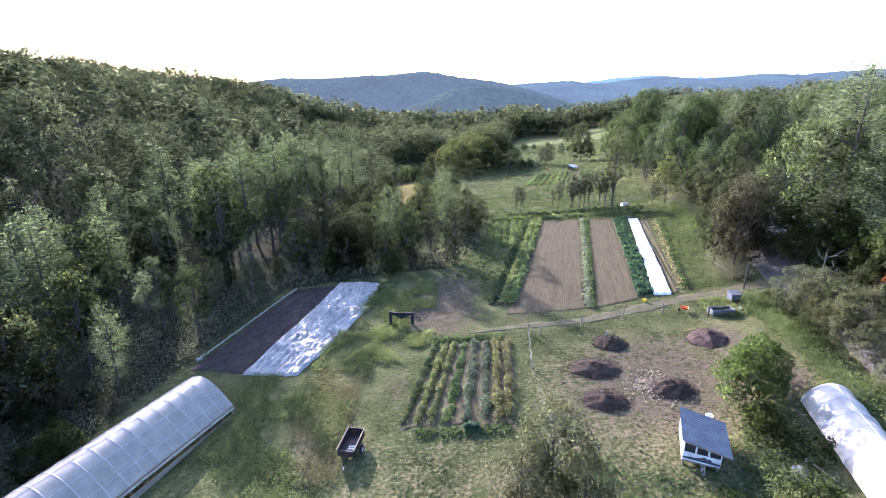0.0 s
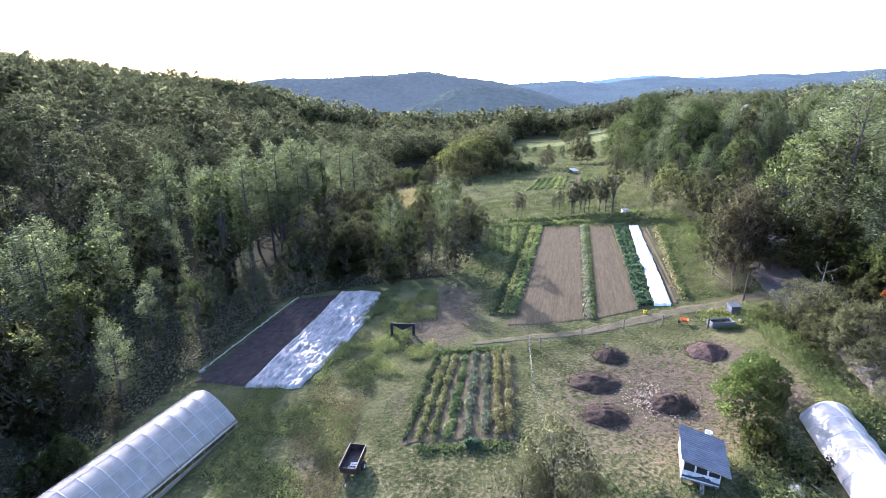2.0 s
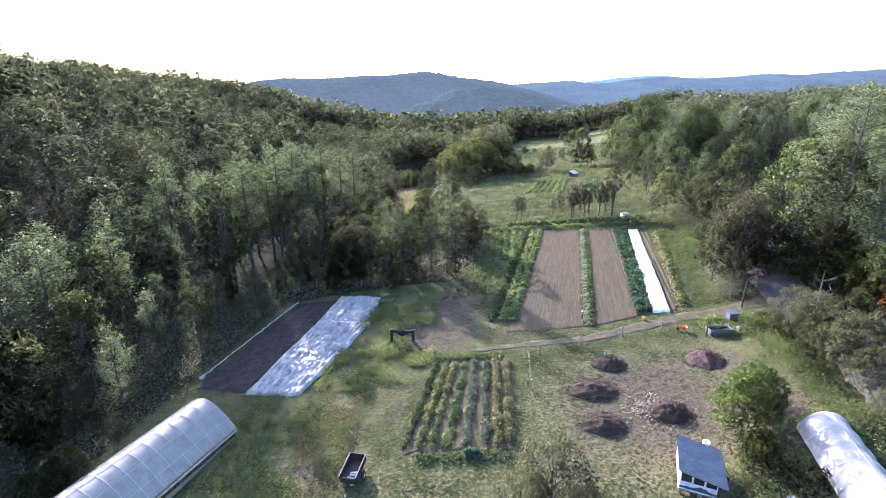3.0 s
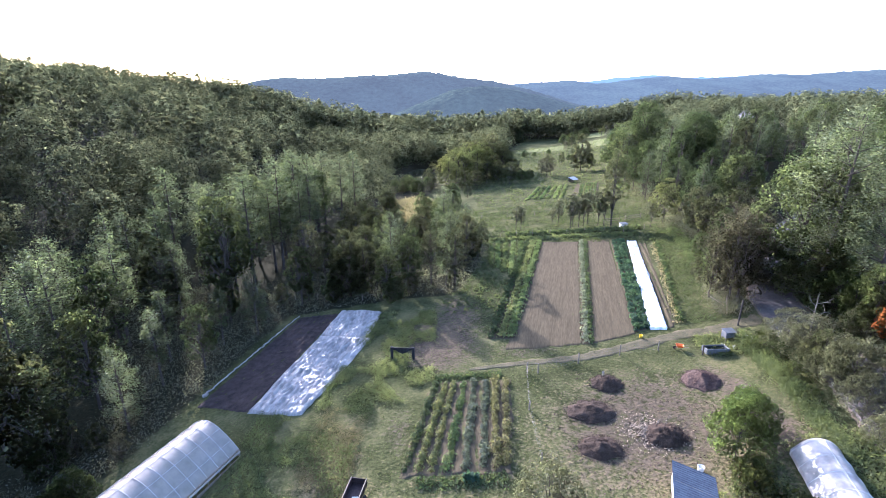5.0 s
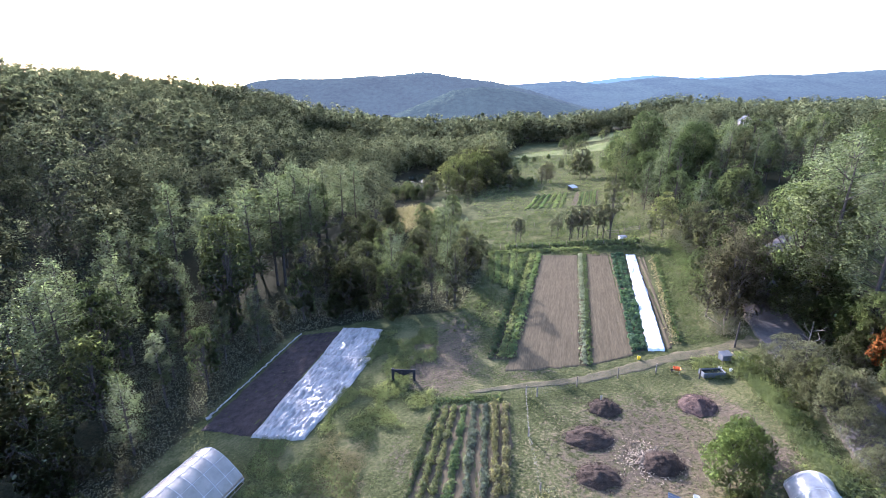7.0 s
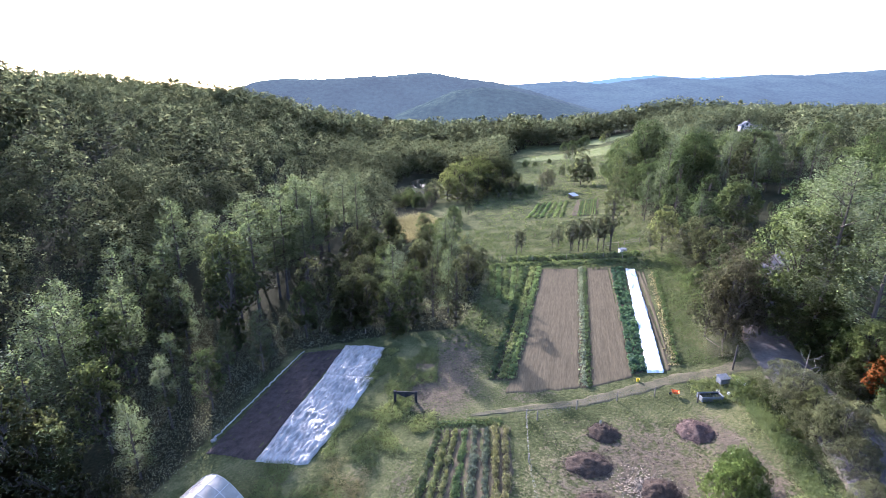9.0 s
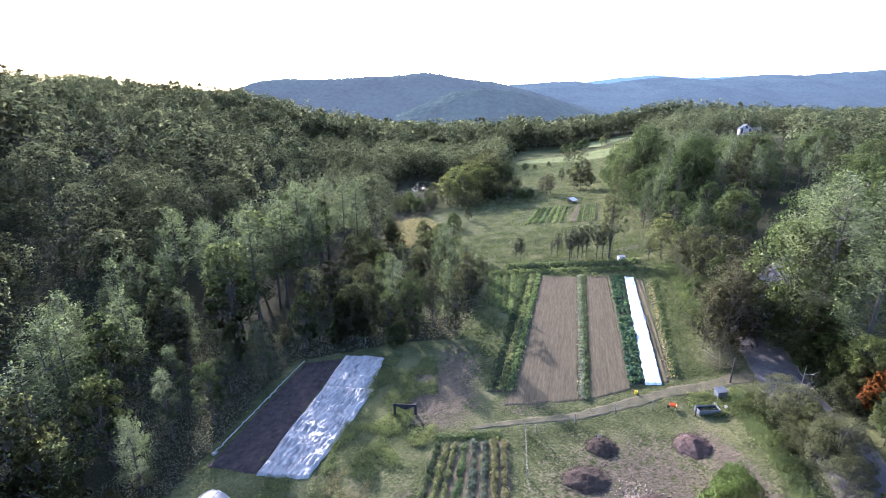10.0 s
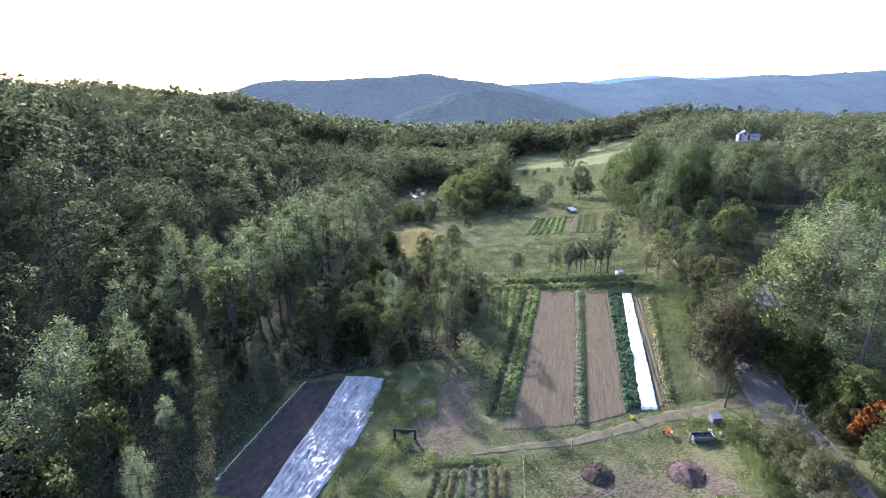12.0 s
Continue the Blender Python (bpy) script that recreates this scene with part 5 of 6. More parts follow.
def low_tunnel():
    W, L, T, bays = 3.6, 22.0, 1.9, 14
    ang = math.atan2(-0.29, 0.957)
    x, y = 28.9, 28.95
    root = thing("caterpillar_tunnel", Matrix.Translation((x, y, gz(x, y) - 0.15)) @ Matrix.Rotation(ang, 4, "Z") @ Matrix.Rotation(0.035, 4, "X"),
                 "rounded white plastic tunnel with ropes over its film", "greenhouse")
    prof = hoop(W, 0.35, T, 16, 2.4)
    v, f = shell(prof, L, bays, 0.09)
    v = [(a + 0.03 * noise.noise((b * 3, c * 3, 1)), b, c + 0.025 * noise.noise((a * 3, b * 3, 0))) for a, b, c in v]
    part("film_cover", quads("film_cover", v, TUNNELFILM, f, True), root, "loose white plastic film with creases")
    for k in range(bays + 1):
        part("hoop", Geo().tube([(a * 1.004, -L * k / bays, z + 0.008) for a, z in prof], 0.016, 5, False).mesh("hoop", WHITEPLASTIC), root)
    part("ridge_rope", Geo().tube([(0.0, -L * k / 40, T + 0.03 - 0.05 * abs(math.sin(math.pi * k * bays / 40))) for k in range(41)], 0.014, 4).mesh("ridge_rope", WHITEPLASTIC), root)
    rows = []
    for j in range(9):
        s = j / 8
        for a, z in prof:
            rows.append((a * (1 - 0.35 * s ** 2), 0.75 * s ** 0.8, z * (1 - s ** 3)))
    n = len(prof)
    part("gathered_end", quads("gathered_end", rows, TUNNELFILM, [(j * n + i, j * n + i + 1, (j + 1) * n + i + 1, (j + 1) * n + i) for j in range(8) for i in range(n - 1)], True), root, "film drawn together at the tunnel's end")


low_tunnel()

# ---- hen house ----


def hen_house():
    """A board box on legs; its one-pitch roof falls to the right-hand side, with the corrugations running down it."""
    m = pose(18.15, 26.35, gz(18.0, 26.0) - 0.02, 0, 0, -24.0)
    root = thing("hen_house", m, "small white board hen house with a corrugated metal lean-to roof", "hen house")
    w, d, lo, off = 2.25, 3.5, 0.42, -0.2
    hi_z, lo_z, rw, rd = 1.9, 1.4, 3.0, 3.95

    def top(x):
        return hi_z + (lo_z - hi_z) * (x + rw / 2) / rw
    x0, x1 = off - w / 2, off + w / 2
    part("floor", Geo().box((off, 0, lo - 0.05), (w + 0.06, d + 0.06, 0.1), None, 0.01).mesh("floor", WOOD), root)
    for x in (x0, x1):
        for k in range(18):
            y = -d / 2 + (k + 0.5) * d / 18
            part("board", Geo().box((x, y, (lo + top(x)) / 2), (0.025 + 0.006 * (k % 3), d / 18 - 0.008, top(x) - lo)).mesh("board", WHITEPAINT), root)
    for k in range(5):
        z = lo + 0.08 + k * 0.13
        part("board", Geo().box((off, -d / 2, z), (w, 0.028 + 0.006 * (k % 2), 0.124)).mesh("board", WHITEPAINT), root)
    part("back_wall", Geo().box((off, d / 2, (lo + top(x1)) / 2), (w, 0.03, top(x1) - lo - 0.02)).mesh("back_wall", WHITEPAINT), root)
    for k in range(3):
        x = x0 + (k + 0.5) * w / 3
        h = top(x + w / 6) - 1.1 - 0.08
        win = part("window", Geo().box((x, -d / 2 + 0.02, 1.1 + h / 2), (w / 3 - 0.12, 0.02, h)).mesh("window", DARKGLASS), root, "dark meshed window opening")
        for dx in (-1, 1):
            part("frame_post", Geo().box((x + dx * (w / 6 - 0.03), -d / 2 - 0.012, 1.1 + h / 2), (0.055, 0.05, h + 0.1)).mesh("frame_post", WHITEPAINT), win)
    tilt = math.atan2(hi_z - lo_z, rw)
    part("lintel", Geo().box((off, -d / 2 - 0.012, top(off) - 0.05), (w, 0.05, 0.08), Matrix.Rotation(tilt, 4, "Y")).mesh("lintel", WHITEPAINT), root)
    # painted dark band across the front, its top like a row of hills
    hills = [(x0 + w * k / 14, -d / 2 - 0.025, lo + 0.28 + 0.22 * abs(noise.noise((k * 0.55, 4, 0))) + 0.2 * math.exp(-((k - 8) / 2.5) ** 2)) for k in range(15)]
    low = [(p[0], p[1], lo + 0.14) for p in hills]
    part("painted_band", Geo().add(hills + low, [(k, k + 1, 15 + k + 1, 15 + k) for k in range(14)]).mesh("painted_band", MURAL), root, "dark painted hill shapes")
    for x in (x0 + 0.1, x1 - 0.1):
        for y in (-d / 2 + 0.15, d / 2 - 0.15):
            part("leg", Geo().box((x, y, lo / 2 - 0.1), (0.1, 0.1, lo + 0.1)).mesh("leg", WOOD), root)
    part("ramp", Geo().box((off + 0.15, -d / 2 - 0.3, lo / 2), (0.28, 0.72, 0.03), Matrix.Rotation(0.6, 4, "X")).mesh("ramp", WOOD), root)
    n = 170
    verts = []
    for thick in (0.0, -0.012):
        for x in (-rw / 2, rw / 2):
            for k in range(n + 1):
                verts.append((x, -rd / 2 + rd * k / n, top(x) + 0.09 + 0.042 * math.cos(2 * math.pi * k / n * 17) + thick))
    k = n + 1
    faces = [(i, k + i, k + i + 1, i + 1) for i in range(n)] + [(2 * k + i, 2 * k + i + 1, 3 * k + i + 1, 3 * k + i) for i in range(n)]
    part("roof", quads("roof", verts, GALV, faces), root, "blue-grey corrugated metal roof sheets")
    for y in (-d / 2 - 0.1, 0, d / 2 + 0.1):
        part("rafter", Geo().box((0.05, y, top(0.05) + 0.02), (2.85, 0.05, 0.08), Matrix.Rotation(tilt, 4, "Y")).mesh("rafter", WOOD), root)


hen_house()


def bucket(x, y, mat, label, r=0.16, h=0.36, name="bucket", z=0.0):
    n = 16
    verts = []
    for rr, zz in ((r * 0.8, 0), (r, h), (r * 1.08, h), (r * 1.08, h - 0.03), (r * 0.93, h - 0.02), (r * 0.75, 0.03)):
        verts += [(rr * math.cos(6.2832 * k / n), rr * math.sin(6.2832 * k / n), zz) for k in range(n)]
    faces = [(j * n + k, j * n + (k + 1) % n, (j + 1) * n + (k + 1) % n, (j + 1) * n + k) for j in range(5) for k in range(n)]
    g = Geo().add(verts, faces + [tuple(range(n))[::-1], tuple(5 * n + k for k in range(n))])
    root = thing(name, Matrix.Translation((x, y, gz(x, y) + z)), label, name, "buckets about the farm")
    part("pail", g.mesh("pail", mat, False), root)
    part("handle", Geo().tube([(r * math.cos(a), 0.0, h + r * 0.9 * math.sin(a)) for a in np.linspace(0, math.pi, 9)], 0.008, 4).mesh("handle", PIPE), root)


bucket(20.5, 29.6, WHITEPLASTIC, "pale plastic drum behind the hen house", 0.26, 0.42)
bucket(24.1, 50.0, YELLOW, "yellow plastic bucket at the end of the kale", 0.2, 0.36)

# ---- cart ----


def wheel(r, w):
    bm = bmesh.new()
    bmesh.ops.create_cone(bm, cap_ends=True, segments=20, radius1=r, radius2=r, depth=w, matrix=Matrix.Rotation(math.pi / 2, 4, "Y"))
    bmesh.ops.bevel(bm, geom=[e for e in bm.edges if abs(e.verts[0].co.x - e.verts[1].co.x) < 1e-4], offset=w * 0.25, segments=2, affect="EDGES")
    me = bpy.data.meshes.new("tyre")
    bm.to_mesh(me)
    bm.free()
    me.materials.append(RUBBER)
    return me


def cart():
    root = thing("farm_cart", pose(-6.85, 28.2, gz(-6.85, 28.2), 2, 0, -9), "dark steel farm cart with high sides, two wheels and boards inside", "cart")
    w, l, z0, h = 1.25, 2.3, 0.55, 0.6
    part("bed", Geo().box((0, 0, z0), (w, l, 0.06), None, 0.01).mesh("bed", RUST), root)
    for sx in (-1, 1):
        side = part("side_panel", Geo().box((sx * w / 2, 0, z0 + h / 2), (0.04, l, h), None, 0.008).mesh("side_panel", RUST), root)
        part("top_rail", Geo().box((sx * w / 2, 0, z0 + h), (0.08, l + 0.08, 0.06), None, 0.01).mesh("top_rail", WOOD), side)
        for k in range(4):
            part("stake", Geo().box((sx * (w / 2 + 0.035), -l / 2 + 0.15 + k * (l - 0.3) / 3, z0 + h / 2 - 0.03), (0.04, 0.06, h)).mesh("stake", RUST), side)
        wh = part("wheel", wheel(0.36, 0.2), root)
        wh.location = (sx * (w / 2 + 0.17), -0.1, 0.36)
        hub = part("hub", Geo().tube([(-0.115, 0, 0), (0.115, 0, 0)], 0.15, 12).mesh("hub", WHITEPAINT), wh)
    for sy in (-1, 1):
        part("end_panel", Geo().box((0, sy * l / 2, z0 + h / 2 * (1 if sy > 0 else 0.8)), (w, 0.04, h * (1 if sy > 0 else 0.8)), None, 0.008).mesh("end_panel", RUST), root)
    part("axle", Geo().tube([(-w / 2 - 0.2, -0.1, 0.36), (w / 2 + 0.2, -0.1, 0.36)], 0.04, 8).mesh("axle", RUST), root)
    part("tongue", Geo().tube([(0, -l / 2 + 0.2, 0.5), (0, -l / 2 - 1.0, 0.36)], 0.045, 6).mesh("tongue", RUST), root)
    part("jack_stand", Geo().tube([(0, -l / 2 - 0.7, 0.42), (0, -l / 2 - 0.7, 0.0)], 0.04, 6).mesh("jack_stand", WHITEPAINT), root)
    m = root.matrix_basis
    for x, y, a, s, mat, lab in ((0.12, -0.2, 12, (0.5, 0.16, 0.04), WHITEPAINT, "short white board lying in the cart"), (0.14, -0.42, 5, (0.52, 0.14, 0.04), WHITEPAINT, "short white board lying in the cart"),
                                 (0.05, -0.7, -8, (0.55, 0.2, 0.05), PALEWOOD, "pale offcut of timber lying in the cart")):
        single("board", Geo().box((0, 0, 0), s, None, 0.006).mesh("board", mat), m @ pose(x, y, z0 + 0.06, 0, 0, a), lab, "board", "boards in the cart")


cart()

# ---- black frame with cloth ----
fx, fy = -6.2, 48.9
root = thing("cloth_frame", Matrix.Translation((fx, fy, gz(fx, fy))) @ Matrix.Rotation(-0.05, 4, "Z"), "black timber frame with a sagging black cloth between its posts", "frame")
for dx in (0.0, 2.6):
    part("post", Geo().box((dx, 0, 0.85), (0.3, 0.3, 1.9), None, 0.02).mesh("post", BLACKCLOTH), root)
part("rail", Geo().box((1.3, 0, 1.66), (2.4, 0.1, 0.1)).mesh("rail", BLACKCLOTH), root)
v = [(0.12 + 2.36 * i / 16, 0.07 * math.sin(i), 1.66 - j / 5 * (0.25 + 0.55 * (1 - abs(i / 8 - 1)) ** 1.2 + 0.12 * noise.noise((i * 0.6, j, 0)))) for j in range(6) for i in range(17)]
part("cloth", quads("cloth", v, BLACKCLOTH, [(j * 17 + i, j * 17 + i + 1, (j + 1) * 17 + i + 1, (j + 1) * 17 + i) for j in range(5) for i in range(16)], True), root)

# ---- compost heaps ----


def heap(x, y, rx, ry, h, mat, label, seed, lumps=700):
    r = np.random.default_rng(seed)
    n, verts = 40, []
    for j in range(n + 1):
        for i in range(n + 1):
            a, b = i / n * 2 - 1, j / n * 2 - 1
            d = math.hypot(a, b) * (1 + 0.22 * noise.noise((a * 2, b * 2, seed)))
            z = h * max(0.0, 1 - d) ** 0.8 * (1 + 0.35 * noise.noise((a * 3.5, b * 3.5, seed + 3))) if d < 1 else -0.12
            verts.append((x + a * rx, y + b * ry, gz(x + a * rx, y + b * ry) + z))
    root = thing("compost_heap", Matrix(), label, "compost heap", "compost heaps in the yard")
    part("mound", quads("mound", verts, mat, [(j * (n + 1) + i, j * (n + 1) + i + 1, (j + 1) * (n + 1) + i + 1, (j + 1) * (n + 1) + i) for j in range(n) for i in range(n)], True), root)
    a, q = r.random(lumps) * 6.283, np.sqrt(r.random(lumps)) * 1.15
    px, py = x + np.cos(a) * q * rx, y + np.sin(a) * q * ry
    z = np.array([gz(u, v) for u, v in zip(px, py)]) + h * np.clip(1 - q, 0, 1) ** 0.8 + 0.04
    part("litter", quads("litter", leaves(r, np.stack([px, py, z], 1), np.array([0, 0, 0.9]), 0.11, 1.2, 0.3), mat), root, kind="stuff")


heap(17.1, 41.6, 1.6, 1.5, 0.75, COMPOST, "small dark compost heap with a pale board stuck in it", 1)
heap(14.2, 37.4, 2.3, 1.7, 0.75, COMPOST, "low dark compost heap in the yard", 2)
heap(13.6, 32.6, 1.9, 1.5, 0.7, COMPOST, "round dark compost heap in the yard", 3)
heap(19.6, 33.7, 1.9, 1.5, 0.95, COMPOST, "dark compost heap ringed by pale wood chips", 4)
heap(26.3, 40.7, 1.7, 1.9, 0.9, REDCOMPOST, "reddish-brown compost heap with coarse stalks", 5)
rr = np.random.default_rng(12)
n = 1500
a, q = rr.random(n) * 6.283, np.abs(rr.normal(0, 1, n))
px, py = 18.5 + np.cos(a) * q * 1.5, 34.2 + np.sin(a) * q * 1.3
z = np.array([gz(u, v) for u, v in zip(px, py)]) + 0.05 + 0.2 * np.exp(-q * q)
single("wood_chips", quads("wood_chips", leaves(rr, np.stack([px, py, z], 1), np.array([0, 0, 0.8]), 0.13, 1.3), CHIPS), Matrix(), "scattered pale wood chips round the heap", "wood chips", kind="stuff")
n = 2600
px, py = rr.uniform(9, 28, n), rr.uniform(26.5, 44, n)
ok = [inside(u, v, YARD) for u, v in zip(px, py)]
px, py = px[ok], py[ok]
z = np.array([gz(u, v) for u, v in zip(px, py)]) + 0.06
single("yard_litter", quads("yard_litter", leaves(rr, np.stack([px, py, z], 1), np.array([0, 0, 0.9]), 0.11, 1.3), REDCOMPOST), Matrix(), "scraps of mulch and stalks over the worn yard", "litter", kind="stuff")
single("board", Geo().box((0, 0, 0.55), (0.24, 0.04, 0.5), None, 0.006).mesh("board", PALEWOOD), pose(17.0, 42.4, gz(17, 42.4) + 0.15, -12, 5, 10), "pale board stuck upright in the compost", "board")

# ---- fences ----


def post(x, y, h, lean=(0, 0), r=0.07, mat=None, parent=None, z=-0.3):
    g = Geo().tube([(x, y, gz(x, y) + z), (x + lean[0] * 0.5, y + lean[1] * 0.5, gz(x, y) + h * 0.5), (x + lean[0], y + lean[1], gz(x, y) + h)], [r, r * 0.97, r * 0.9], 8)
    return part("post", g.mesh("post", mat or WOOD), parent)


def fence(line, h, step, wires, label, group="", mesh_step=0.0):
    root = thing("fence", Matrix(), label, "fence", group)
    pts = []
    for (ax, ay), (bx, by) in zip(line, line[1:]):
        n = max(1, round(math.hypot(bx - ax, by - ay) / step))
        pts += [(ax + (bx - ax) * k / n, ay + (by - ay) * k / n) for k in range(n)]
    pts.append(line[-1])
    for x, y in pts:
        post(x, y, h * (0.92 + 0.16 * rng.random()), (0.06 * rng.normal(), 0.06 * rng.normal()), parent=root)
    for k in range(wires):
        q = h * (0.18 + 0.74 * k / max(1, wires - 1))
        part("wire", Geo().tube([(x, y, gz(x, y) + q) for x, y in pts], 0.004, 4).mesh("wire", WIRE), root)
    if mesh_step:
        g = Geo()
        for (ax, ay), (bx, by) in zip(pts, pts[1:]):
            n = int(math.hypot(bx - ax, by - ay) / mesh_step)
            for k in range(1, n):
                x, y = ax + (bx - ax) * k / n, ay + (by - ay) * k / n
                g.tube([(x, y, gz(x, y) + h * 0.18), (x, y, gz(x, y) + h * 0.92)], 0.0025, 3, False)
        part("mesh_wires", g.mesh("mesh_wires", WIRE), root, kind="stuff")
    return root


fence([(9.3, 44.6), (10.5, 44.2), (15.3, 45.6), (20.3, 46.6), (24.8, 46.9)], 1.25, 4.8, 4, "wire fence on wooden posts along the yard", "fences", 0.3)
fence([(9.3, 44.6), (8.4, 38), (8.2, 31)], 1.2, 6.5, 3, "sagging wire fence beside the garden", "fences")
fence([(9.5, 100), (20, 98.5), (31, 97), (43, 94.5)], 1.2, 4.2, 3, "weathered wire fence at the field's end", "fences")
fence([(6, 108), (10, 118), (24, 117), (42, 112)], 1.2, 6.5, 2, "thin wire fence across the far meadow", "fences")
fence([(-25, 71), (-17, 69.2), (-9.3, 67.4)], 1.1, 5.0, 2, "white tape fence before the trees", "fences")
for (ax, ay), (bx, by) in (((37.5, 103.5), (41, 103.5)), ((42.5, 103.8), (46, 103.8))):
    root = thing("rail_fence", Matrix(), "short weathered two-rail wooden fence", "fence", "rail fences")
    for x, y in ((ax, ay), (bx, by)):
        post(x, y, 1.4, r=0.09, parent=root)
    for q in (0.55, 1.1):
        part("rail", Geo().tube([(ax - 0.2, ay, gz(ax, ay) + q), (bx + 0.2, by, gz(bx, by) + q)], 0.06, 6).mesh("rail", WOOD), root)

# leaning poles and the gate post by the road
for a, b, rad, mat, lab in (((34.9, 47.5, 0.05), (33.7, 47.6, 1.5), 0.07, PALEWOOD, "pale timber pole leaning by the gate"), ((36.6, 54.6, 0.6), (35.2, 55.6, 1.7), 0.09, PALEWOOD, "fallen pale pole by the roadside trees"),
                            ((35.9, 50.4, -0.3), (36.0, 50.5, 3.4), 0.11, BARK, "dark rough gate post by the track"), ((36.4, 53.4, -0.2), (36.2, 53.9, 2.4), 0.07, WOOD, "grey stake among the roadside trees")):
    single("pole", Geo().tube([(a[0], a[1], gz(a[0], a[1]) + a[2]), (b[0], b[1], gz(b[0], b[1]) + b[2])], [rad, rad * 0.8], 8).mesh("pole", mat), Matrix(), lab, "pole")
single("plank", Geo().box((0, 0, 0), (1.6, 0.22, 0.06), None, 0.008).mesh("plank", PALEWOOD), pose(9.2, 22.6, gz(9.2, 22.6) + 0.08, 0, 4, -38), "pale plank lying in the weeds", "plank")
single("plank", Geo().box((0, 0, 0), (1.5, 0.09, 0.06), None, 0.008).mesh("plank", PALEWOOD), pose(24.3, 23.4, gz(24.3, 23.4) + 0.25, 0, 8, -62), "pale stake lying beside the tunnel", "plank")


def stone(x, y, s, seed):
    bm = bmesh.new()
    bmesh.ops.create_icosphere(bm, subdivisions=3, radius=s)
    for v in bm.verts:
        v.co *= 1 + 0.3 * noise.noise(v.co * (1.2 / s) + Vector((seed, 0, 0)))
        v.co.z *= 0.6
    me = bpy.data.meshes.new("boulder")
    bm.to_mesh(me)
    bm.free()
    me.materials.append(STONE)
    return single("boulder", me, Matrix.Translation((x, y, gz(x, y) + s * 0.2)), "grey field stone in the weeds", "stone", "stones by the tunnel")


stone(23.2, 23.9, 0.45, 1)
stone(24.2, 24.6, 0.3, 4)

# ---- trough, crate, wheelbarrow ----
tx, ty = 30.6, 45.7
root = thing("water_trough", pose(tx, ty, gz(tx, ty), 0, 0, 4), "long grey plastic water trough in the grass", "trough")
for s, d in (((2.6, 0.06, 0.62), (0, -0.5, 0.36)), ((2.6, 0.06, 0.62), (0, 0.5, 0.36)), ((0.06, 0.94, 0.62), (-1.27, 0, 0.36)), ((0.06, 0.94, 0.62), (1.27, 0, 0.36))):
    part("side", Geo().box(d, s, None, 0.02).mesh("side", GREYPLASTIC), root)
part("bottom", Geo().box((0, 0, 0.08), (2.5, 0.96, 0.05)).mesh("bottom", GREYPLASTIC), root)
part("water", Geo().box((0, 0, 0.5), (2.46, 0.92, 0.01)).mesh("water", WATER), root)
post(29.0, 45.3, 1.2, r=0.09, mat=BARK, parent=thing("fence_post", Matrix(), "dark wooden post at the trough", "post"))
bx, by = 33.3, 48.0
root = thing("feed_bin", pose(bx, by, gz(bx, by), 0, 0, 8), "dark grey bin with a sloped lid on legs", "bin")
part("body", Geo().box((0, 0, 0.75), (1.2, 0.8, 0.7), None, 0.02).mesh("body", GREYPLASTIC), root)
part("lid", Geo().box((0, 0, 1.18), (1.36, 0.96, 0.06), Matrix.Rotation(0.2, 4, "X"), 0.01).mesh("lid", GREYPLASTIC), root)
for dx in (-0.5, 0.5):
    for dy in (-0.32, 0.32):
        part("leg", Geo().box((dx, dy, 0.2), (0.08, 0.08, 0.46)).mesh("leg", WOOD), root)
for k, (x, y, s) in enumerate(((34.9, 47.6, 0.3), (35.3, 47.0, 0.24), (35.0, 46.6, 0.22), (32.2, 46.9, 0.17), (32.0, 46.4, 0.15), (33.0, 46.2, 0.16))):
    bucket(x, y, WHITEPLASTIC, "white plastic tub by the water trough", s, s * 1.9)
root = thing("wheelbarrow", pose(27.2, 46.8, gz(27.2, 46.8), 0, 0, 70) @ Matrix.Scale(0.85, 4), "orange wheelbarrow standing in the grass", "wheelbarrow")
v = [(sx * a, b, z) for z, a, b0, b1 in ((0.35, 0.22, -0.25, 0.3), (0.68, 0.38, -0.42, 0.55)) for sx, b in ((-1, b0), (1, b0), (1, b1), (-1, b1))]
part("tray", Geo().add(v, [(3, 2, 1, 0), (0, 1, 5, 4), (1, 2, 6, 5), (2, 3, 7, 6), (3, 0, 4, 7)]).mesh("tray", ORANGE), root, "orange plastic tray")
wh = part("wheel", wheel(0.2, 0.09), root)
wh.location = (0, 0.62, 0.2)
for sx in (-1, 1):
    part("handle", Geo().tube([(sx * 0.08, 0.62, 0.2), (sx * 0.2, 0.1, 0.33), (sx * 0.28, -1.0, 0.62)], 0.022, 6).mesh("handle", WOOD), root)
    part("leg", Geo().tube([(sx * 0.22, -0.25, 0.36), (sx * 0.24, -0.3, 0.0)], 0.018, 5).mesh("leg", PIPE), root)

# ---- huts at the far end ----
hx, hy = 40.3, 99.0
root = thing("small_hut", pose(hx, hy, gz(hx, hy) - 0.02, 0, 0, 8), "small pale box hut with a flat lid at the field's end", "hut")
part("body", Geo().box((0, 0, 0.5), (1.5, 1.0, 1.0), None, 0.02).mesh("body", WHITEPAINT), root)
part("lid", Geo().box((0, -0.03, 1.04), (1.7, 1.2, 0.08), Matrix.Rotation(0.06, 4, "X"), 0.01).mesh("lid", GALV), root)
part("door", Geo().box((0.2, -0.505, 0.45), (0.5, 0.03, 0.7)).mesh("door", WOOD), root)
sx, sy = 46.6, 163.5
root = thing("field_shelter", pose(sx, sy, gz(sx, sy), 0, 0, 35), "low shelter with a pale metal lean-to roof", "shelter")
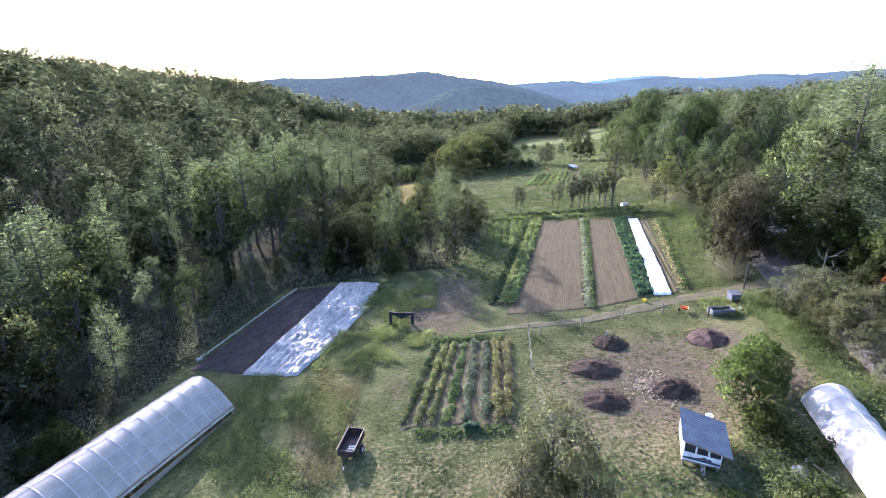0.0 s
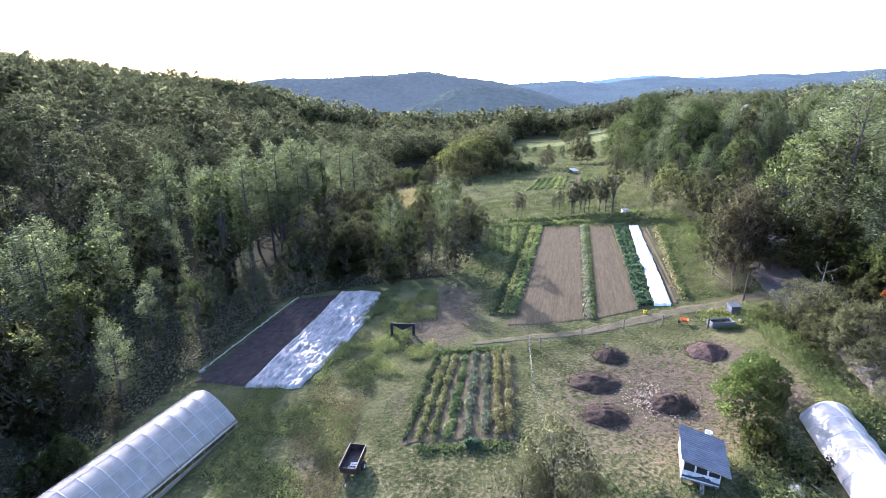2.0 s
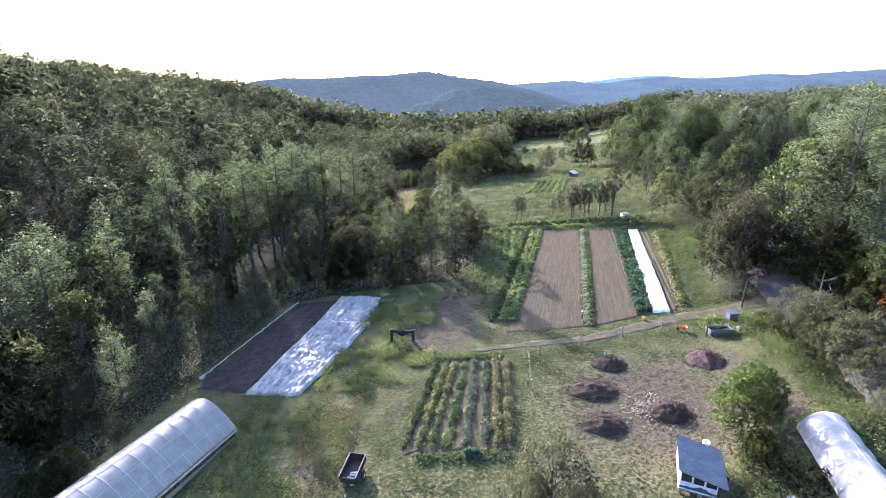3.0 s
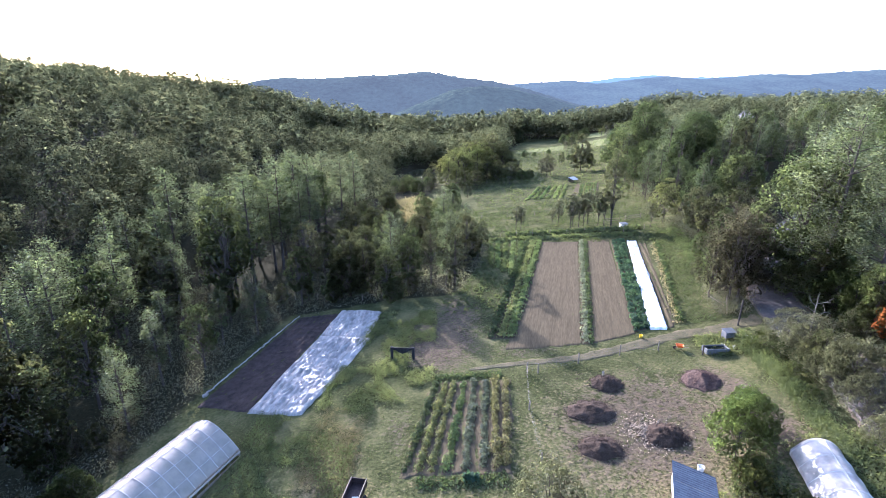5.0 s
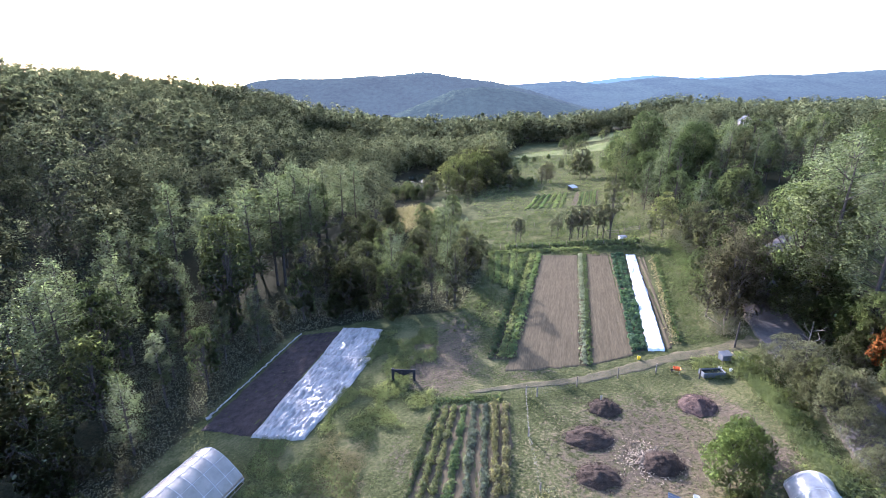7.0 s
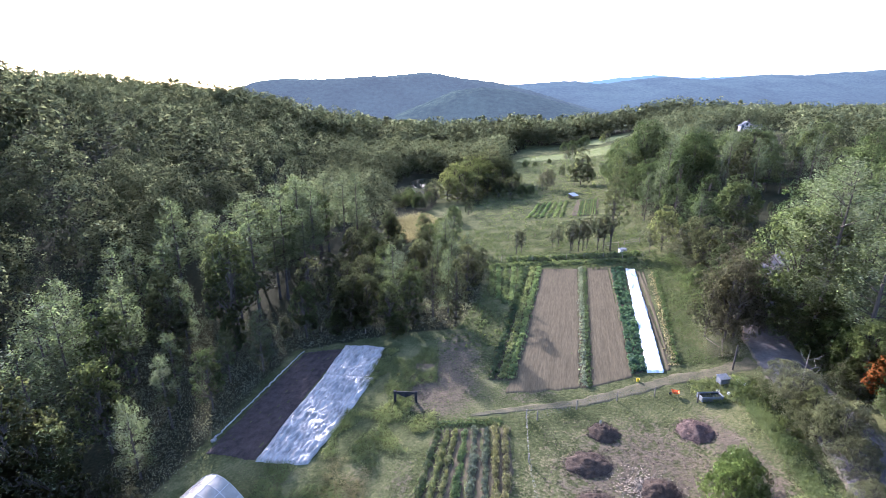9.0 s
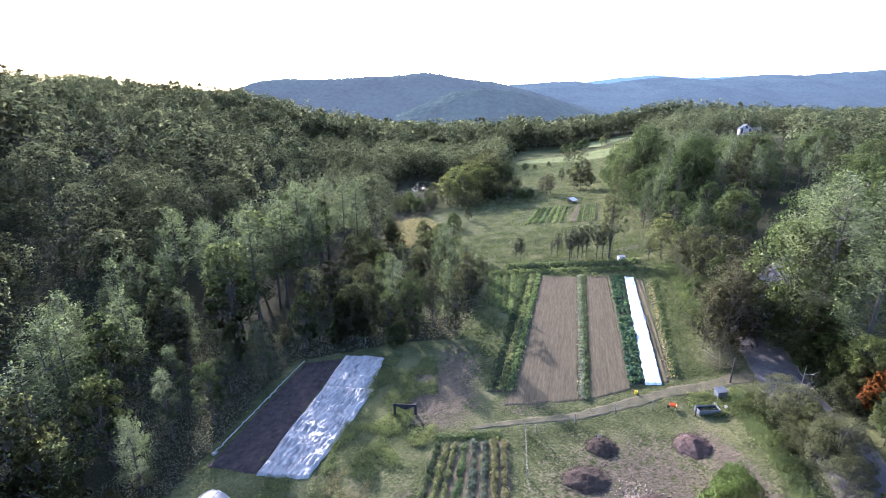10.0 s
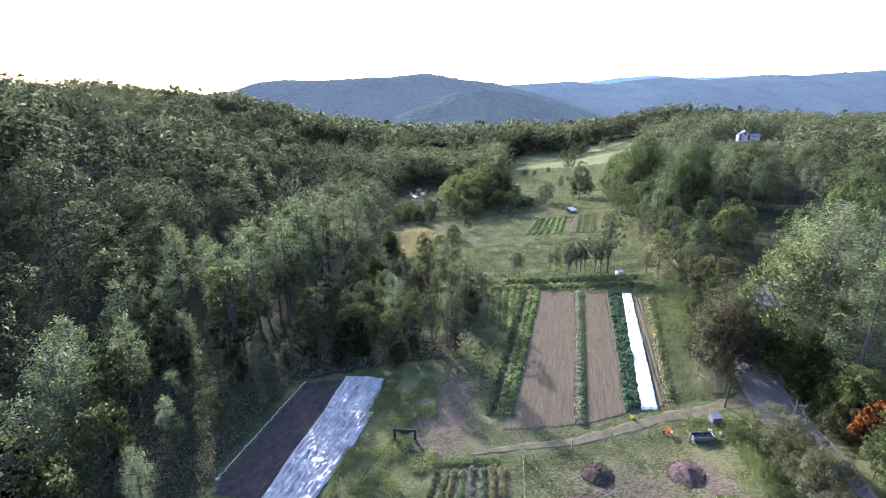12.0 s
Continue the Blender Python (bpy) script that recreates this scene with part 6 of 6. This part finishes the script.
for dx in (-1.4, 1.4):
    for dy, h in ((-1.0, 1.0), (1.0, 1.7)):
        part("post", Geo().box((dx, dy, h / 2), (0.1, 0.1, h)).mesh("post", WOOD), root)
part("back_wall", Geo().box((0, 0.98, 0.8), (2.8, 0.04, 1.5)).mesh("back_wall", WOOD), root)
part("roof", Geo().box((0, 0, 1.42), (3.2, 2.4, 0.05), Matrix.Rotation(0.33, 4, "X")).mesh("roof", PIPE), root)

# ---- farmhouse on the east slope ----


def house(x, y, rot):
    z = gz(x, y)
    root = thing("farmhouse", pose(x, y, z - 0.3, 0, 0, rot), "white clapboard house with a grey gable roof", "house")
    w, d, h, r = 6.0, 5.6, 3.6, 2.2
    gable = [(-w / 2, -d / 2, 0), (w / 2, -d / 2, 0), (w / 2, -d / 2, h), (0, -d / 2, h + r), (-w / 2, -d / 2, h)]
    back = [(a, d / 2, c) for a, _, c in gable]
    part("wall", Geo().add(gable + back, [(0, 1, 2, 3, 4), (9, 8, 7, 6, 5), (1, 6, 7, 2), (5, 0, 4, 9)]).mesh("wall", HOUSEPAINT), root)
    for s in (-1, 1):
        m = Matrix.Rotation(s * math.atan2(r, w / 2), 4, "Y")
        part("roof", Geo().box((s * (w / 4 + 0.15), 0, h + r / 2 + 0.05), (math.hypot(w / 2, r) + 0.6, d + 0.8, 0.2), m).mesh("roof", ROOFGREY), root)
    for wx, wz in ((-2.0, 1.6), (2.0, 1.6), (-1.9, 3.1), (1.9, 3.1), (0, 4.4)):
        win = part("window", Geo().box((wx, -d / 2 - 0.01, wz), (1.0, 0.06, 1.4)).mesh("window", DARKGLASS), root)
        part("sill", Geo().box((wx, -d / 2 - 0.06, wz - 0.75), (1.2, 0.14, 0.08)).mesh("sill", WHITEPAINT), win)
    part("wing", Geo().box((5.28, 0.8, 1.5), (4.6, 4.6, 3.0)).mesh("wing", HOUSEPAINT), root)
    for s in (-1, 1):
        part("wing_roof", Geo().box((5.28, 0.8 + s * 1.25, 3.6), (5.0, 2.9, 0.18), Matrix.Rotation(-s * 0.45, 4, "X")).mesh("wing_roof", ROOFGREY), root)
    part("chimney", Geo().box((1.2, 0.8, h + r + 0.3), (0.7, 0.7, 1.8)).mesh("chimney", REDCOMPOST), root)


house(167, 262, -20)

# ---- pond ----
n = 40
verts = [(-12 + 7.5 * math.cos(6.2832 * k / n) * (1 + 0.25 * noise.noise((math.cos(6.28 * k / n) * 2, math.sin(6.28 * k / n) * 2, 0))), 254 + 18 * math.sin(6.2832 * k / n), -7.3) for k in range(n)]
single("pond", Geo().add(verts, [tuple(range(n))]).mesh("pond", WATER), Matrix(), "still pond shining between dark trees", "pond", kind="structure")
